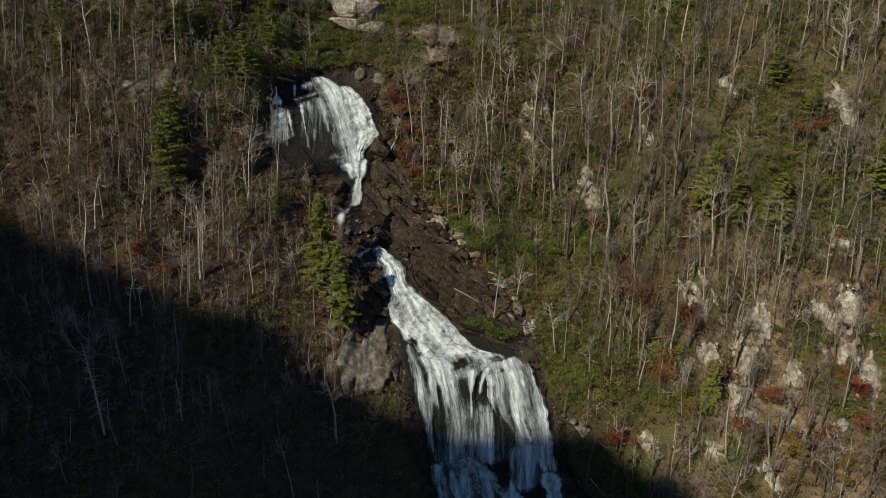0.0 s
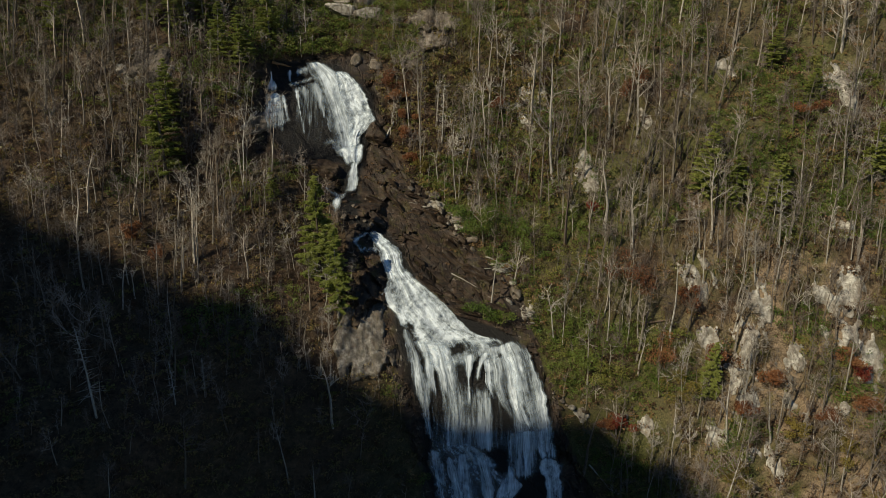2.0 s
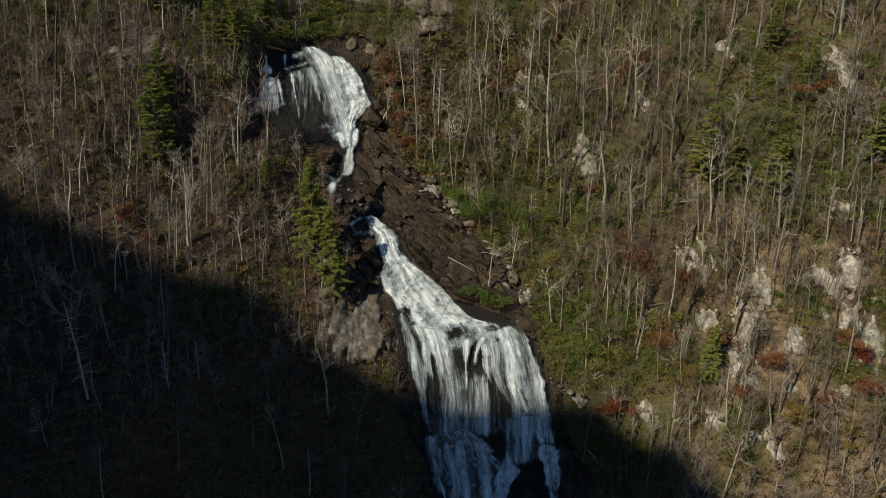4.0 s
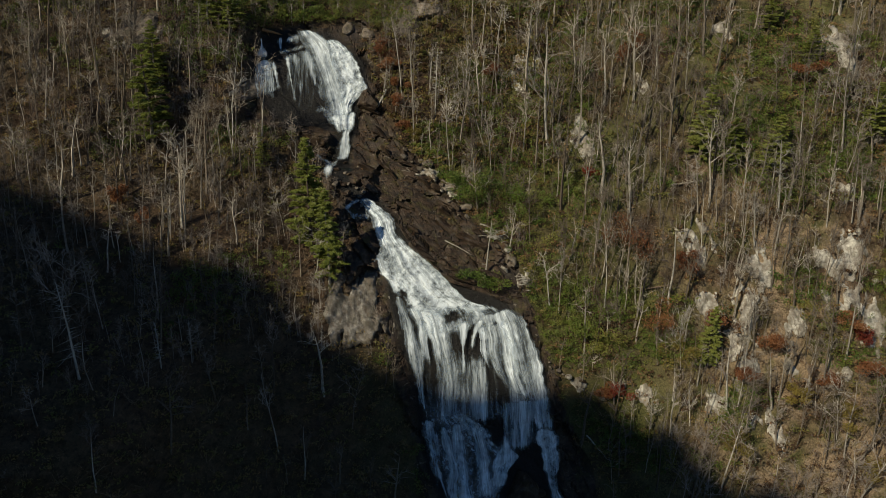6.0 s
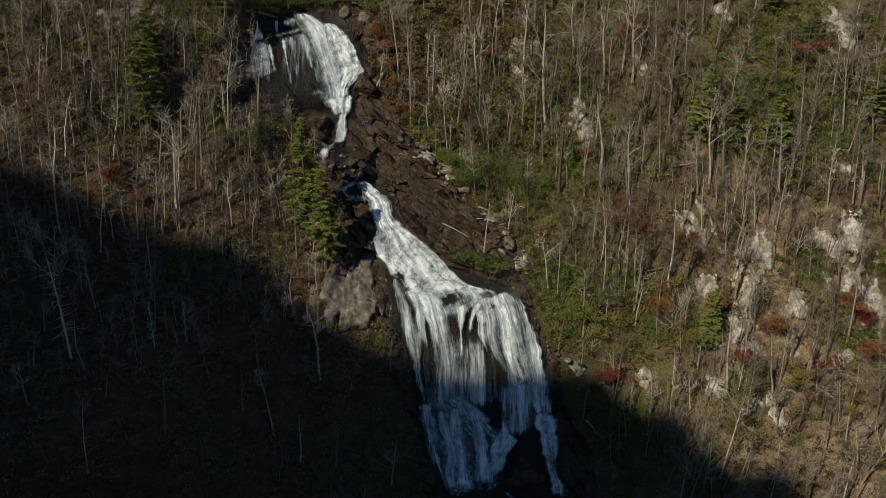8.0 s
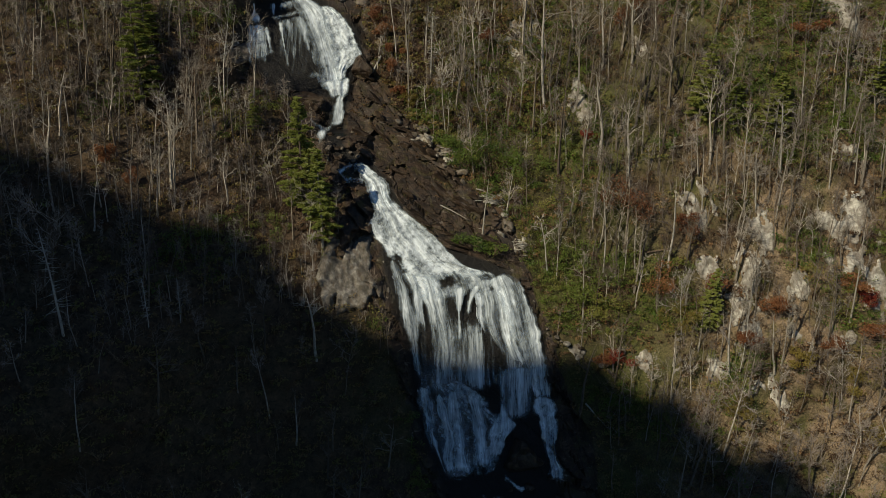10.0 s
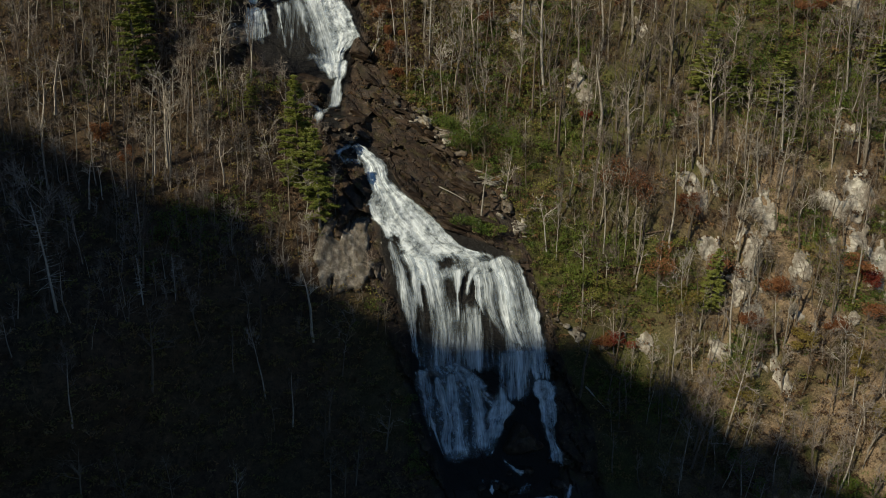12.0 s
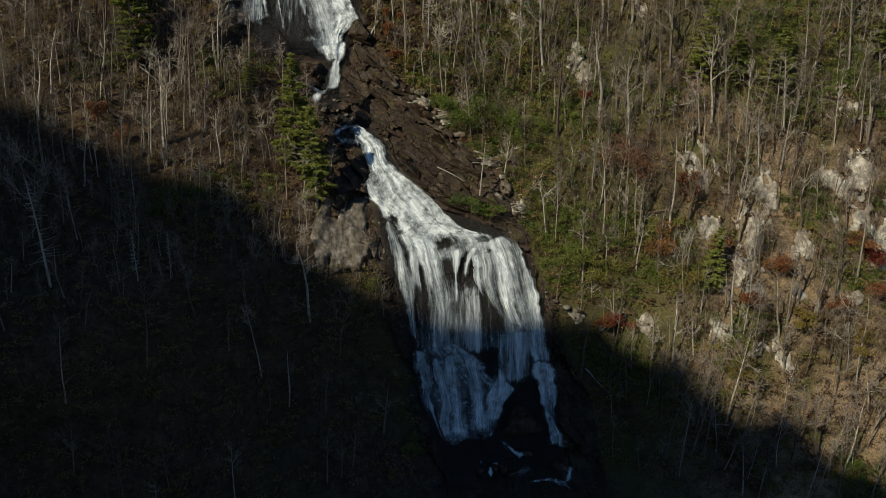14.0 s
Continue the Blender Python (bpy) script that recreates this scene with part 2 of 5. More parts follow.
# ---- the valley wall: how far back it lies, by way across (columns) and height (rows) ----
XN = np.array([-150, -110, -80, -50, -25, 0, 25, 50, 80, 115, 150.0])
ZN = np.array([-10, 15, 40, 65, 90, 115, 140.0])
WALL = np.array([
    [83, 100, 118, 137, 152, 160, 164, 166, 157, 148, 140],
    [108, 120, 133, 151, 167, 178, 181, 182, 169, 164, 158],
    [122, 128, 140, 166, 178, 187, 191, 192, 185, 177, 174],
    [155, 168, 179, 192, 201, 206, 208, 204, 196, 188, 189],
    [187, 199, 211, 219, 231, 230, 227, 219, 208, 202, 201],
    [217, 224, 228, 245, 253, 250, 246, 236, 222, 213, 215],
    [242, 249, 256, 269, 276, 269, 263, 252, 240, 233, 231]], float)


def weights(x, nodes):
    x = np.clip(np.asarray(x, float), nodes[0], nodes[-1])
    i = np.clip(np.searchsorted(nodes, x) - 1, 0, len(nodes) - 2)
    h = nodes[i + 1] - nodes[i]
    t = (x - nodes[i]) / h
    B = np.zeros((len(x), len(nodes)))
    r = np.arange(len(x))
    np.add.at(B, (r, i), 2 * t**3 - 3 * t**2 + 1)
    np.add.at(B, (r, i + 1), 3 * t**2 - 2 * t**3)
    for k, g in ((i, t**3 - 2 * t**2 + t), (i + 1, t**3 - t**2)):
        a, b = np.maximum(k - 1, 0), np.minimum(k + 1, len(nodes) - 1)
        g = g * h / (nodes[b] - nodes[a])
        np.add.at(B, (r, b), g)
        np.add.at(B, (r, a), -g)
    return B


GZ = [-12, 10, 22, 40, 50, 57, 66, 76, 85, 92, 97, 110, 122]
GL = [8, 0, -4, -9, -13, -21, -20, -28, -35, -38, -54, -57, -57]
GR = [55, 50, 44, 37, 33, 30, 22, 9, -2, -8, -14, -18, -22]


def in_gorge(x, z):
    """1 on the bare wet rock along the stream, 0 in the woods."""
    x, z = np.asarray(x, float), np.asarray(z, float)
    wob = 5 * (fbm(x / 6, z / 6, 3.0, 71, 3) - 0.5)
    l, r = np.interp(z, GZ, GL), np.interp(z, GZ, GR)
    d = np.minimum(np.minimum(x - l, r - x), (122.5 - z))
    return np.clip((d + wob) / 3 + 0.5, 0, 1)


WZ = [-4, 6, 18, 30, 44, 50, 56, 63, 70, 75, 80, 86, 92, 95, 104, 112, 120]
WL = [10, 4, 0, -1, -6, -9, -10, -13, -14, -21, -28, -29, -28, -44, -55, -55, -54]
WR = [43, 42, 40, 38, 31, 26, 7, -2, -8, -13, -22, -24, -22, -23, -19, -21, -33]


def in_water(x, z):
    """1 where the stream runs over the rock and has worn it smooth."""
    inside = np.clip(np.minimum(x - np.interp(z, WZ, WL), np.interp(z, WZ, WR) - x) / 2 + 0.7, 0, 1)
    return inside * np.clip((122 - z) / 2, 0, 1) * np.clip((z + 12) / 4, 0, 1)


def plates(u, v, seed):
    """Broken plates: a height for each plate, tilted, with cracks between."""
    iu, iv = np.floor(u).astype(np.int64), np.floor(v).astype(np.int64)
    best, second = np.full(u.shape, 9.0), np.full(u.shape, 9.0)
    height = np.zeros(u.shape)
    for du in (-1, 0, 1):
        for dv in (-1, 0, 1):
            cu, cv = iu + du, iv + dv
            zero = np.zeros_like(cu)
            pu, pv = u - cu - lattice_hash(cu, cv, zero, seed), v - cv - lattice_hash(cu, cv, zero, seed + 1)
            d = np.abs(pu) * 0.8 + np.abs(pv)
            h = lattice_hash(cu, cv, zero, seed + 2) - 0.5 + 0.7 * pu * (lattice_hash(cu, cv, zero, seed + 3) - 0.5) + 0.9 * pv * (lattice_hash(cu, cv, zero, seed + 4) - 0.2)
            closer = d < best
            second = np.where(closer, best, np.minimum(second, d))
            height = np.where(closer, h, height)
            best = np.where(closer, d, best)
    return height + 0.22 * np.exp(-((second - best) / 0.06) ** 2)


def wall_y(x, z):
    x, z = np.atleast_1d(np.asarray(x, float)), np.atleast_1d(np.asarray(z, float))
    y = (weights(z, ZN) @ WALL * weights(x, XN)).sum(1)
    y = y + np.maximum(z - 140, 0) * 1.1 + np.minimum(z + 10, 0) * 6
    rel = 9 * (fbm(x / 34, z / 34, 1.0, 5, 4) - 0.5) + 3.2 * (fbm(x / 7, z / 7, 2.0, 11, 4) - 0.5)
    g = in_gorge(x, z)
    u, v = x * 0.79 - z * 0.61, x * 0.61 + z * 0.79
    wu, wv = 0.5 * (fbm(u / 6, v / 6, 4.0, 31, 3) - 0.5), 0.6 * (fbm(u / 7, v / 5, 9.0, 47, 3) - 0.5)
    ledge = 3.4 * plates(u / 17 + wu * 0.4, v / 6.5 + wv * 0.4, 61) + 1.7 * plates(u / 8 + wu * 0.4, v / 3.2 + wv * 0.9, 77) + 0.28 * plates(u / 3.2 + wu, v / 1.3 + wv, 83)
    bank = 5 * np.clip((-55 - x) / 4, 0, 1) * np.clip((x + 80) / 16, 0, 1) * np.clip((z - 92) / 8, 0, 1) * np.clip((127 - z) / 6, 0, 1)
    cove = 1.5 * np.clip((x + 56) / 3, 0, 1) * np.clip((-36 - x) / 12, 0, 1) * np.clip((z - 94) / 4, 0, 1) * np.clip((120 - z) / 3, 0, 1)
    shelf = np.clip((x + 32) / 3, 0, 1) * np.clip((-14 - x) / 3, 0, 1) * 4.5 * np.tanh((z - 82.5) / 0.7) * np.exp(-((z - 82.5) / 4.5) ** 2)
    y = y - bank + cove + shelf
    worn = in_water(x, z)
    return y + rel * (1 - 0.85 * g) * (1 - 0.5 * worn) + ledge * g * (1 - 0.86 * worn)


def wall_point(x, z):
    return Vector((x, float(wall_y(x, z)[0]), z))


def build_ground():
    xs = np.concatenate([np.linspace(-2600, -320, 14), np.linspace(-290, -156, 34), np.linspace(-152, -66, 56), np.linspace(-64, 62, 300),
                         np.linspace(64, 152, 58), np.linspace(156, 290, 34), np.linspace(320, 2600, 14)])
    zs = np.concatenate([np.linspace(200, 142, 40), np.concatenate([np.linspace(141, 104, 52), np.linspace(103.5, 48, 126), np.linspace(47.3, -12, 78)])])
    X, Z = np.meshgrid(xs, zs)
    Y = wall_y(X.ravel(), Z.ravel()).reshape(X.shape)
    back = np.array([2600, 1200, 700, 450.0])
    Zb = np.array([260, 240, 225, 212.0])
    XB, YB = np.meshgrid(xs, back)
    YB = np.maximum(YB, Y[0] + np.array([40, 30, 20, 8.0])[:, None])
    ZB = np.repeat(Zb[:, None], len(xs), 1)
    front = np.array([14, 40, 80, 140, 220, 400, 900, 2600.0])
    XF = np.repeat(xs[None], len(front), 0)
    YF = Y[-1][None] - front[:, None]
    ZF = -12 - np.array([1, 2.5, 4, 6, 8, 10, 12, 14.0])[:, None] + 3 * (fbm(XF / 30, YF / 30, 0, 3) - 0.5)
    V = np.stack([np.vstack([a, b, c]) for a, b, c in ((XB, X, XF), (YB, Y, YF), (ZB, Z, ZF))], -1)
    R, C = V.shape[:2]
    rock = in_gorge(V[..., 0].ravel(), V[..., 2].ravel())
    green = np.clip(0.25 + (V[..., 0].ravel() + 20) / 90, 0.15, 1)
    dry = np.clip((V[..., 0].ravel() - 62) / 35, 0, 1) * np.clip((112 - V[..., 2].ravel()) / 30, 0.25, 1)
    faces = grid_faces(R, C)
    me = mesh_from("ground", V.reshape(-1, 3), faces, True, rock=rock, green=green, dry=dry,
                   soaked=in_water(V[..., 0].ravel(), V[..., 2].ravel()))
    me.polygons.foreach_set("use_smooth", rock[faces].mean(1) < 0.3)
    put("ground", me, M_GROUND, label="steep valley side of brown leaf litter and wet rock", category="ground", kind="structure")


build_ground()


def build_ridge():
    """The mountain across the valley, whose shadow lies on the foot of the slope."""
    a, b = np.array([-483.0, -144.0]), np.array([-246.0, -176.0])
    d = (b - a) / np.linalg.norm(b - a)
    along = np.concatenate([np.linspace(-1100, -110, 34), np.arange(-100, 420, 5.0), np.linspace(425, 560, 10)])
    off = np.array([-420, -330, -250, -180, -120, -80, -50, -30, -15, -6, 0, 6, 15, 30, 50, 80, 120, 180, 250, 330, 420.0])
    A, O = np.meshgrid(along, off)
    X, Y = a[0] + d[0] * A - d[1] * O, a[1] + d[1] * A + d[0] * O
    crest = np.interp(A, RIDGE_S, RIDGE_Z) + 18 * (fbm(A / 13, 0.5, 0, 19, 3) - 0.5)
    Z = crest - np.abs(O) * 1.25 + 9 * (fbm(X / 40, Y / 40, 0, 8) - 0.5) * np.clip(np.abs(O) / 60, 0, 1)
    Z = np.maximum(Z, -45)
    me = mesh_from("mountain_ridge", np.stack([X, Y, Z], -1).reshape(-1, 3), grid_faces(*X.shape), True,
                   rock=np.zeros(X.size), green=np.full(X.size, 0.5), dry=np.zeros(X.size), soaked=np.zeros(X.size))
    put("mountain_ridge", me, M_GROUND, label="wooded mountain ridge across the valley", category="mountain", kind="structure")


RIDGE_S = [-900, -300, -1, 13, 22, 33, 44, 50, 59, 66, 74, 81, 90, 97, 106, 112, 126, 139, 145, 152, 165, 178, 186, 197, 206, 223, 239, 279, 359, 459]
RIDGE_Z = [690, 580, 470, 465, 461, 456, 450, 451, 451, 449, 442, 435, 427, 424, 422, 421, 421, 422, 424, 424, 415, 410, 406, 398, 393, 387, 381, 359, 221, -45]
build_ridge()


# ---- water ----
def sheet(parent, name, rows, foam, seed, label="", off=0.6, step=0.3, edge=0.9, holes=(), fan=0.5, fade=2.0, churn=0.0, head=0.8, clump=1.1, soft=1.0, reach=0.7):
    """A sheet of water that follows the rock: rows of left x, left z, right x, right z from top to bottom."""
    rows = np.array(rows, float)
    mid = np.stack([(rows[:, 0] + rows[:, 2]) / 2, (rows[:, 1] + rows[:, 3]) / 2], 1)
    s = np.concatenate([[0], np.cumsum(np.linalg.norm(np.diff(mid, axis=0), axis=1))])
    n = max(int(s[-1] / step), 4)
    t = np.linspace(0, s[-1], n)
    w = weights(t, s) if len(s) > 2 else np.stack([1 - t / s[-1], t / s[-1]], 1)
    R = w @ rows
    m = max(int(np.abs(rows[:, 2] - rows[:, 0]).max() / step), 5)
    u = np.linspace(0, 1, m)[None]
    wobble = 0.9 * (vnoise(t / 5.5, seed, 5.0, 9) - 0.5)[:, None] + 0.8 * (vnoise(t / 2.2, seed, 0.0, 3) - 0.5)[:, None] + 0.5 * (vnoise(t / 0.8, seed, 7.0, 3) - 0.5)[:, None]
    X = R[:, :1] + (R[:, 2:3] - R[:, :1]) * u + wobble * (1 - 2 * u)
    Z = R[:, 1:2] + (R[:, 3:4] - R[:, 1:2]) * u
    x, z = X.ravel(), Z.ravel()
    base = np.minimum.reduce([wall_y(x, z + dz) for dz in (-reach, 0.0, reach)])
    B = base.reshape(X.shape)
    for _ in range(9):
        P = np.pad(B, 1, mode="edge")
        B = (P[1:-1, 1:-1] * 2 + P[:-2, 1:-1] + P[2:, 1:-1] + P[1:-1, :-2] + P[1:-1, 2:]) / 6
    B = np.minimum(B, base.reshape(X.shape) + 0.5)
    T = np.repeat(t[:, None], m, 1)
    U = fan * (u - 0.5) * np.abs(R[:, 2:3] - R[:, :1]).mean() + (1 - fan) * (X - X.mean())
    ribs = vnoise(U / 1.6, T / 16, seed, 21) * 0.45 + vnoise(U / 0.7, T / 6, seed, 22) * 0.3
    ribs = ribs + churn * (fbm(U / 1.3, T / 1.8, seed, 24, 3) - 0.5)
    Y = B - off * (0.45 + ribs)
    side = np.minimum(u, 1 - u) * np.abs(R[:, 2:3] - R[:, :1])
    feather = np.clip(side / soft + 0.9 * (fbm(U / 0.9, T / 5, seed, 35, 3) - 0.5), 0, 1)
    f = np.interp(t, s, foam)[:, None] - edge * (1 - feather) ** 1.5
    f = f + clump * (1 - 0.5 * min(churn, 1.0)) * (fbm(U / 2.4, T / 42, seed, 33, 3) - 0.5) + 0.4 * (fbm(X / 5, T / 7, seed, 34, 2) - 0.5) + 0.9 * churn * (fbm(X / 1.3, Z / 1.0, seed, 36, 4) - 0.5)
    ragged = 2.4 * (fbm(X / 1.6, Z / 1.6, seed, 51, 3) - 0.5)
    for hx, hz, hw, hh, amount in holes:
        f = f - amount * np.exp(-(np.abs((X - hx) / hw + ragged * 0.7) ** 3 + np.abs((Z - hz) / hh + ragged) ** 3))
    ends = np.minimum(T / head, (s[-1] - T) / fade)
    f = f - 1.1 * (1 - np.clip(ends + 0.4 * ragged, 0, 1))
    me = mesh_from(name, np.stack([X, Y, Z], -1).reshape(-1, 3), grid_faces(n, m), True, foam=f.ravel(), churn=np.full(X.size, min(max(churn - 0.45, 0) * 1.3, 0.8)),
                   flow=np.stack([U + seed * 17, T, np.full(X.shape, seed * 5.0)], -1).reshape(-1, 3))
    return put(name, me, M_FOAM, parent, label)


falls = tagged(new("waterfall"), "upper falls, white curtain and veils over dark rock", "waterfall", "falling water")
sheet(falls, "veil", [(-47.7, 114.2, -38.5, 116.0), (-47.7, 111.0, -35.6, 112.6), (-47.0, 106.8, -33.7, 107.4), (-46.0, 102.2, -32.0, 102.6), (-44.2, 97.0, -31.5, 97.0)],
      (0.14, 0.02, -0.05, -0.1, -0.2), 1, "thin broken veils of water", fan=0.3, clump=1.7, soft=3.0, edge=0.7, off=0.7)
sheet(falls, "curtain", [(-44.0, 121.5, -36.8, 121.0), (-42.3, 118.8, -34.1, 118.9), (-39.7, 115.8, -31.3, 115.9), (-37.8, 111.6, -29.4, 111.6), (-35.9, 107.5, -27.7, 107.4), (-33.9, 103.5, -26.3, 103.3), (-32.7, 99.6, -25.3, 99.7), (-32.1, 95.8, -23.8, 96.7), (-28.5, 92.9, -23.4, 94.6)],
      (0.95, 0.85, 0.72, 0.66, 0.64, 0.68, 0.82, 1, 0.9), 2, "bright white curtain", fan=1.0, off=1.3, churn=0.6, soft=2.2)
sheet(falls, "lobe", [(-34.5, 118.2, -30.8, 118.8), (-33.2, 116.3, -26.7, 116.5), (-32.0, 113.2, -23.9, 113.2), (-30.3, 109.1, -21.7, 109.2), (-28.9, 105.6, -19.4, 105.5), (-28.4, 103.3, -19.7, 104.1), (-28.2, 101.1, -21.8, 101.7), (-27.9, 98.7, -23.2, 99.0), (-27.3, 95.6, -22.5, 96.6)],
      (0.9, 0.78, 0.72, 0.66, 0.66, 0.68, 0.76, 0.9, 0.9), 3, "bulging white lobe", fan=1.0, off=1.8, churn=0.9, soft=1.1)
sheet(falls, "ledge_foam", [(-48.8, 115.1, -48.1, 113.8), (-46.0, 115.7, -45.3, 114.4), (-43.5, 116.3, -42.8, 115.0), (-40.1, 117.3, -39.0, 115.7), (-37.3, 117.5, -36.3, 115.5)],
      (0.6, 0.85, 0.8, 0.85, 0.7), 4, "", fan=0.5, off=1.0, soft=0.8, churn=0.5, fade=1)
sheet(falls, "spout", [(-49.3, 119.1, -47.6, 119.3), (-48.7, 116.5, -47.2, 116.6), (-48.0, 114.4, -46.5, 114.5)],
      (0.82, 0.67, 0.72), 5, "", off=0.9, soft=0.8, clump=0.5)
sheet(falls, "spout", [(-47.2, 119.1, -42.5, 120.5), (-46.4, 116.0, -40.8, 117.1)],
      (0.57, 0.37), 6, "", off=0.8, soft=1.3, clump=0.5)
sheet(falls, "strand", [(-46.5, 113.6, -44.5, 113.9), (-45.2, 110.0, -43.5, 109.9), (-43.9, 106.0, -42.3, 106.0), (-42.5, 102.1, -41.1, 102.1), (-41.6, 99.6, -40.6, 99.5)],
      (0.97, 0.87, 0.72, 0.62, 0.32), 7, "", off=1.1, soft=1.0, fade=3, clump=0.5)
sheet(falls, "strand", [(-44.2, 114.2, -42.4, 114.5), (-42.8, 110.4, -41.2, 110.4), (-41.3, 106.0, -39.9, 105.9), (-40.0, 101.0, -39.0, 101.0)],
      (0.87, 0.74, 0.62, 0.32), 8, "", off=1.1, soft=1.0, fade=3, clump=0.5)
sheet(falls, "strand", [(-41.6, 115.2, -38.5, 115.7), (-39.5, 111.5, -37.1, 111.5), (-37.7, 107.5, -35.6, 107.5), (-35.8, 103.6, -34.5, 103.5)],
      (0.87, 0.67, 0.52, 0.22), 9, "", off=1.1, soft=1.3, fade=3, clump=0.5)
sheet(falls, "side_fall", [(-54.2, 119.3, -53.3, 119.4), (-53.9, 116.0, -52.3, 115.9), (-54.0, 112.6, -51.1, 112.7)],
      (0.92, 1.07, 1.07), 10, "narrow side fall", off=1.0, soft=0.8, churn=0.4, clump=0.5)
sheet(falls, "side_fan", [(-54.2, 112.9, -50.7, 112.9), (-54.6, 110.9, -48.8, 110.8), (-54.7, 107.9, -47.4, 107.6), (-54.1, 104.5, -47.0, 104.5), (-52.6, 100.0, -46.0, 100.3)],
      (1.12, 0.97, 0.82, 0.62, 0.32), 11, "side fall fanning out", fan=0.8, off=1.1, soft=1.9, fade=4, clump=0.5)
sheet(falls, "strand", [(-50.2, 112.6, -48.5, 112.5), (-49.6, 110.0, -47.5, 110.0), (-48.4, 106.9, -46.5, 107.0), (-47.2, 103.4, -45.6, 103.5)],
      (0.87, 0.87, 0.72, 0.42), 12, "", off=1.4, soft=1.0, fade=2, clump=0.5)
sheet(falls, "strand", [(-57.4, 109.4, -56.4, 109.0), (-56.6, 106.5, -55.0, 106.2), (-54.7, 103.4, -53.9, 103.4)],
      (0.62, 0.62, 0.42), 13, "", off=1.0, soft=1.0, clump=0.5)
sheet(falls, "splash_pool", [(-31.3, 97.1, -22.3, 98.0), (-29.3, 94.5, -22.6, 95.5), (-26.6, 91.6, -23.4, 92.4)],
      (1, 1.05, 0.95), 14, "", off=2.2, soft=1.0, churn=0.8, fade=1)
sheet(falls, "splash", [(-36.1, 98.5, -35.5, 97.3), (-34.4, 99.3, -33.8, 97.9), (-32.2, 99.9, -31.6, 98.1)],
      (0.6, 0.7, 0.8), 15, "", off=1.5, soft=0.8, fade=0.6)
falls = tagged(new("cascade"), "stream cascade tumbling through dark rock", "cascade", "falling water")
sheet(falls, "chute", [(-26.2, 93.0, -23.3, 94.5), (-27.1, 90.5, -23.7, 90.8), (-27.3, 88.0, -23.7, 88.2), (-27.8, 85.7, -23.7, 85.7), (-28.7, 84.0, -23.3, 84.6)],
      (0.95, 0.8, 0.8, 0.9, 0.85), 16, "short white chute", fan=0.5, off=1.0, churn=0.4, fade=1.0, soft=1.0)
sheet(falls, "outflow", [(-33.7, 86.7, -33.2, 88.0), (-31.6, 84.8, -30.9, 85.8), (-29.5, 83.4, -29.0, 84.3), (-26.6, 83.7, -26.9, 85.0)],
      (1.15, 1.2, 1.2, 1.3), 17, "", off=2.6, churn=0.6, fade=0.8, soft=0.8)
sheet(falls, "side_chute", [(-30.3, 84.4, -28.0, 83.6), (-30.8, 83.2, -28.4, 82.9), (-30.6, 81.3, -28.7, 81.3)],
      (1.2, 1.1, 0.85), 18, "", off=2.6, churn=0.5, soft=0.8)
sheet(falls, "riffle", [(-19.4, 76.7, -19.1, 75.5), (-21.8, 75.8, -21.3, 74.7), (-24.0, 74.1, -22.8, 73.3)],
      (1.25, 1.1, 1.05), 19, "broken riffle", fan=1.0, off=2.6, churn=1.0, fade=0.6, soft=0.6)
sheet(falls, "riffle", [(-24.1, 73.5, -23.1, 74.7), (-22.1, 71.8, -21.3, 73.5), (-18.9, 71.9, -18.6, 73.1), (-15.8, 71.2, -15.7, 72.4)],
      (1.05, 1.15, 1.1, 1.25), 20, "broken riffle", fan=1.0, off=2.6, churn=1.0, fade=0.6, soft=0.6)
sheet(falls, "slide", [(-20.1, 75.8, -18.0, 76.7), (-18.3, 74.3, -15.2, 75.3), (-16.7, 72.5, -12.9, 73.9), (-14.7, 70.9, -10.7, 72.4), (-14.1, 69.3, -8.9, 70.6), (-13.3, 67.4, -7.9, 68.2), (-12.8, 65.3, -5.0, 65.8), (-13.1, 63.4, -1.7, 63.7), (-13.9, 61.9, 1.5, 61.9), (-12.8, 58.5, 5.0, 59.1), (-9.8, 56.6, 7.7, 56.3), (-8.3, 54.6, 10.1, 54.1), (-6.3, 52.4, 14.3, 51.5), (-4.3, 49.9, 19.8, 49.4), (-2.2, 47.1, 22.9, 47.1)],
      (0.75, 0.85, 0.8, 0.95, 0.95, 0.9, 0.85, 0.78, 0.74, 0.76, 0.8, 0.82, 0.8, 0.8, 0.75), 21, "long white slide over sloping slabs", fan=1.0, off=1.2, churn=0.85, fade=3.0, soft=1.4,
      holes=((-5.2, 52.8, 1.4, 2.4, 1.3), (-2.8, 49.2, 1.2, 2.2, 1.3), (9.6, 48.0, 3.4, 1.2, 1.1), (21, 49.0, 2.6, 0.7, 0.9), (-11.2, 62.9, 1.6, 1.7, 0.5), (-8.9, 58.5, 0.8, 1.5, 0.5), (-7.6, 67.4, 0.7, 1.6, 0.4), (4, 55.6, 0.8, 1.2, 0.3)))
falls = tagged(new("waterfall"), "lower falls, wide ribbed white veils into shade", "waterfall", "falling water")
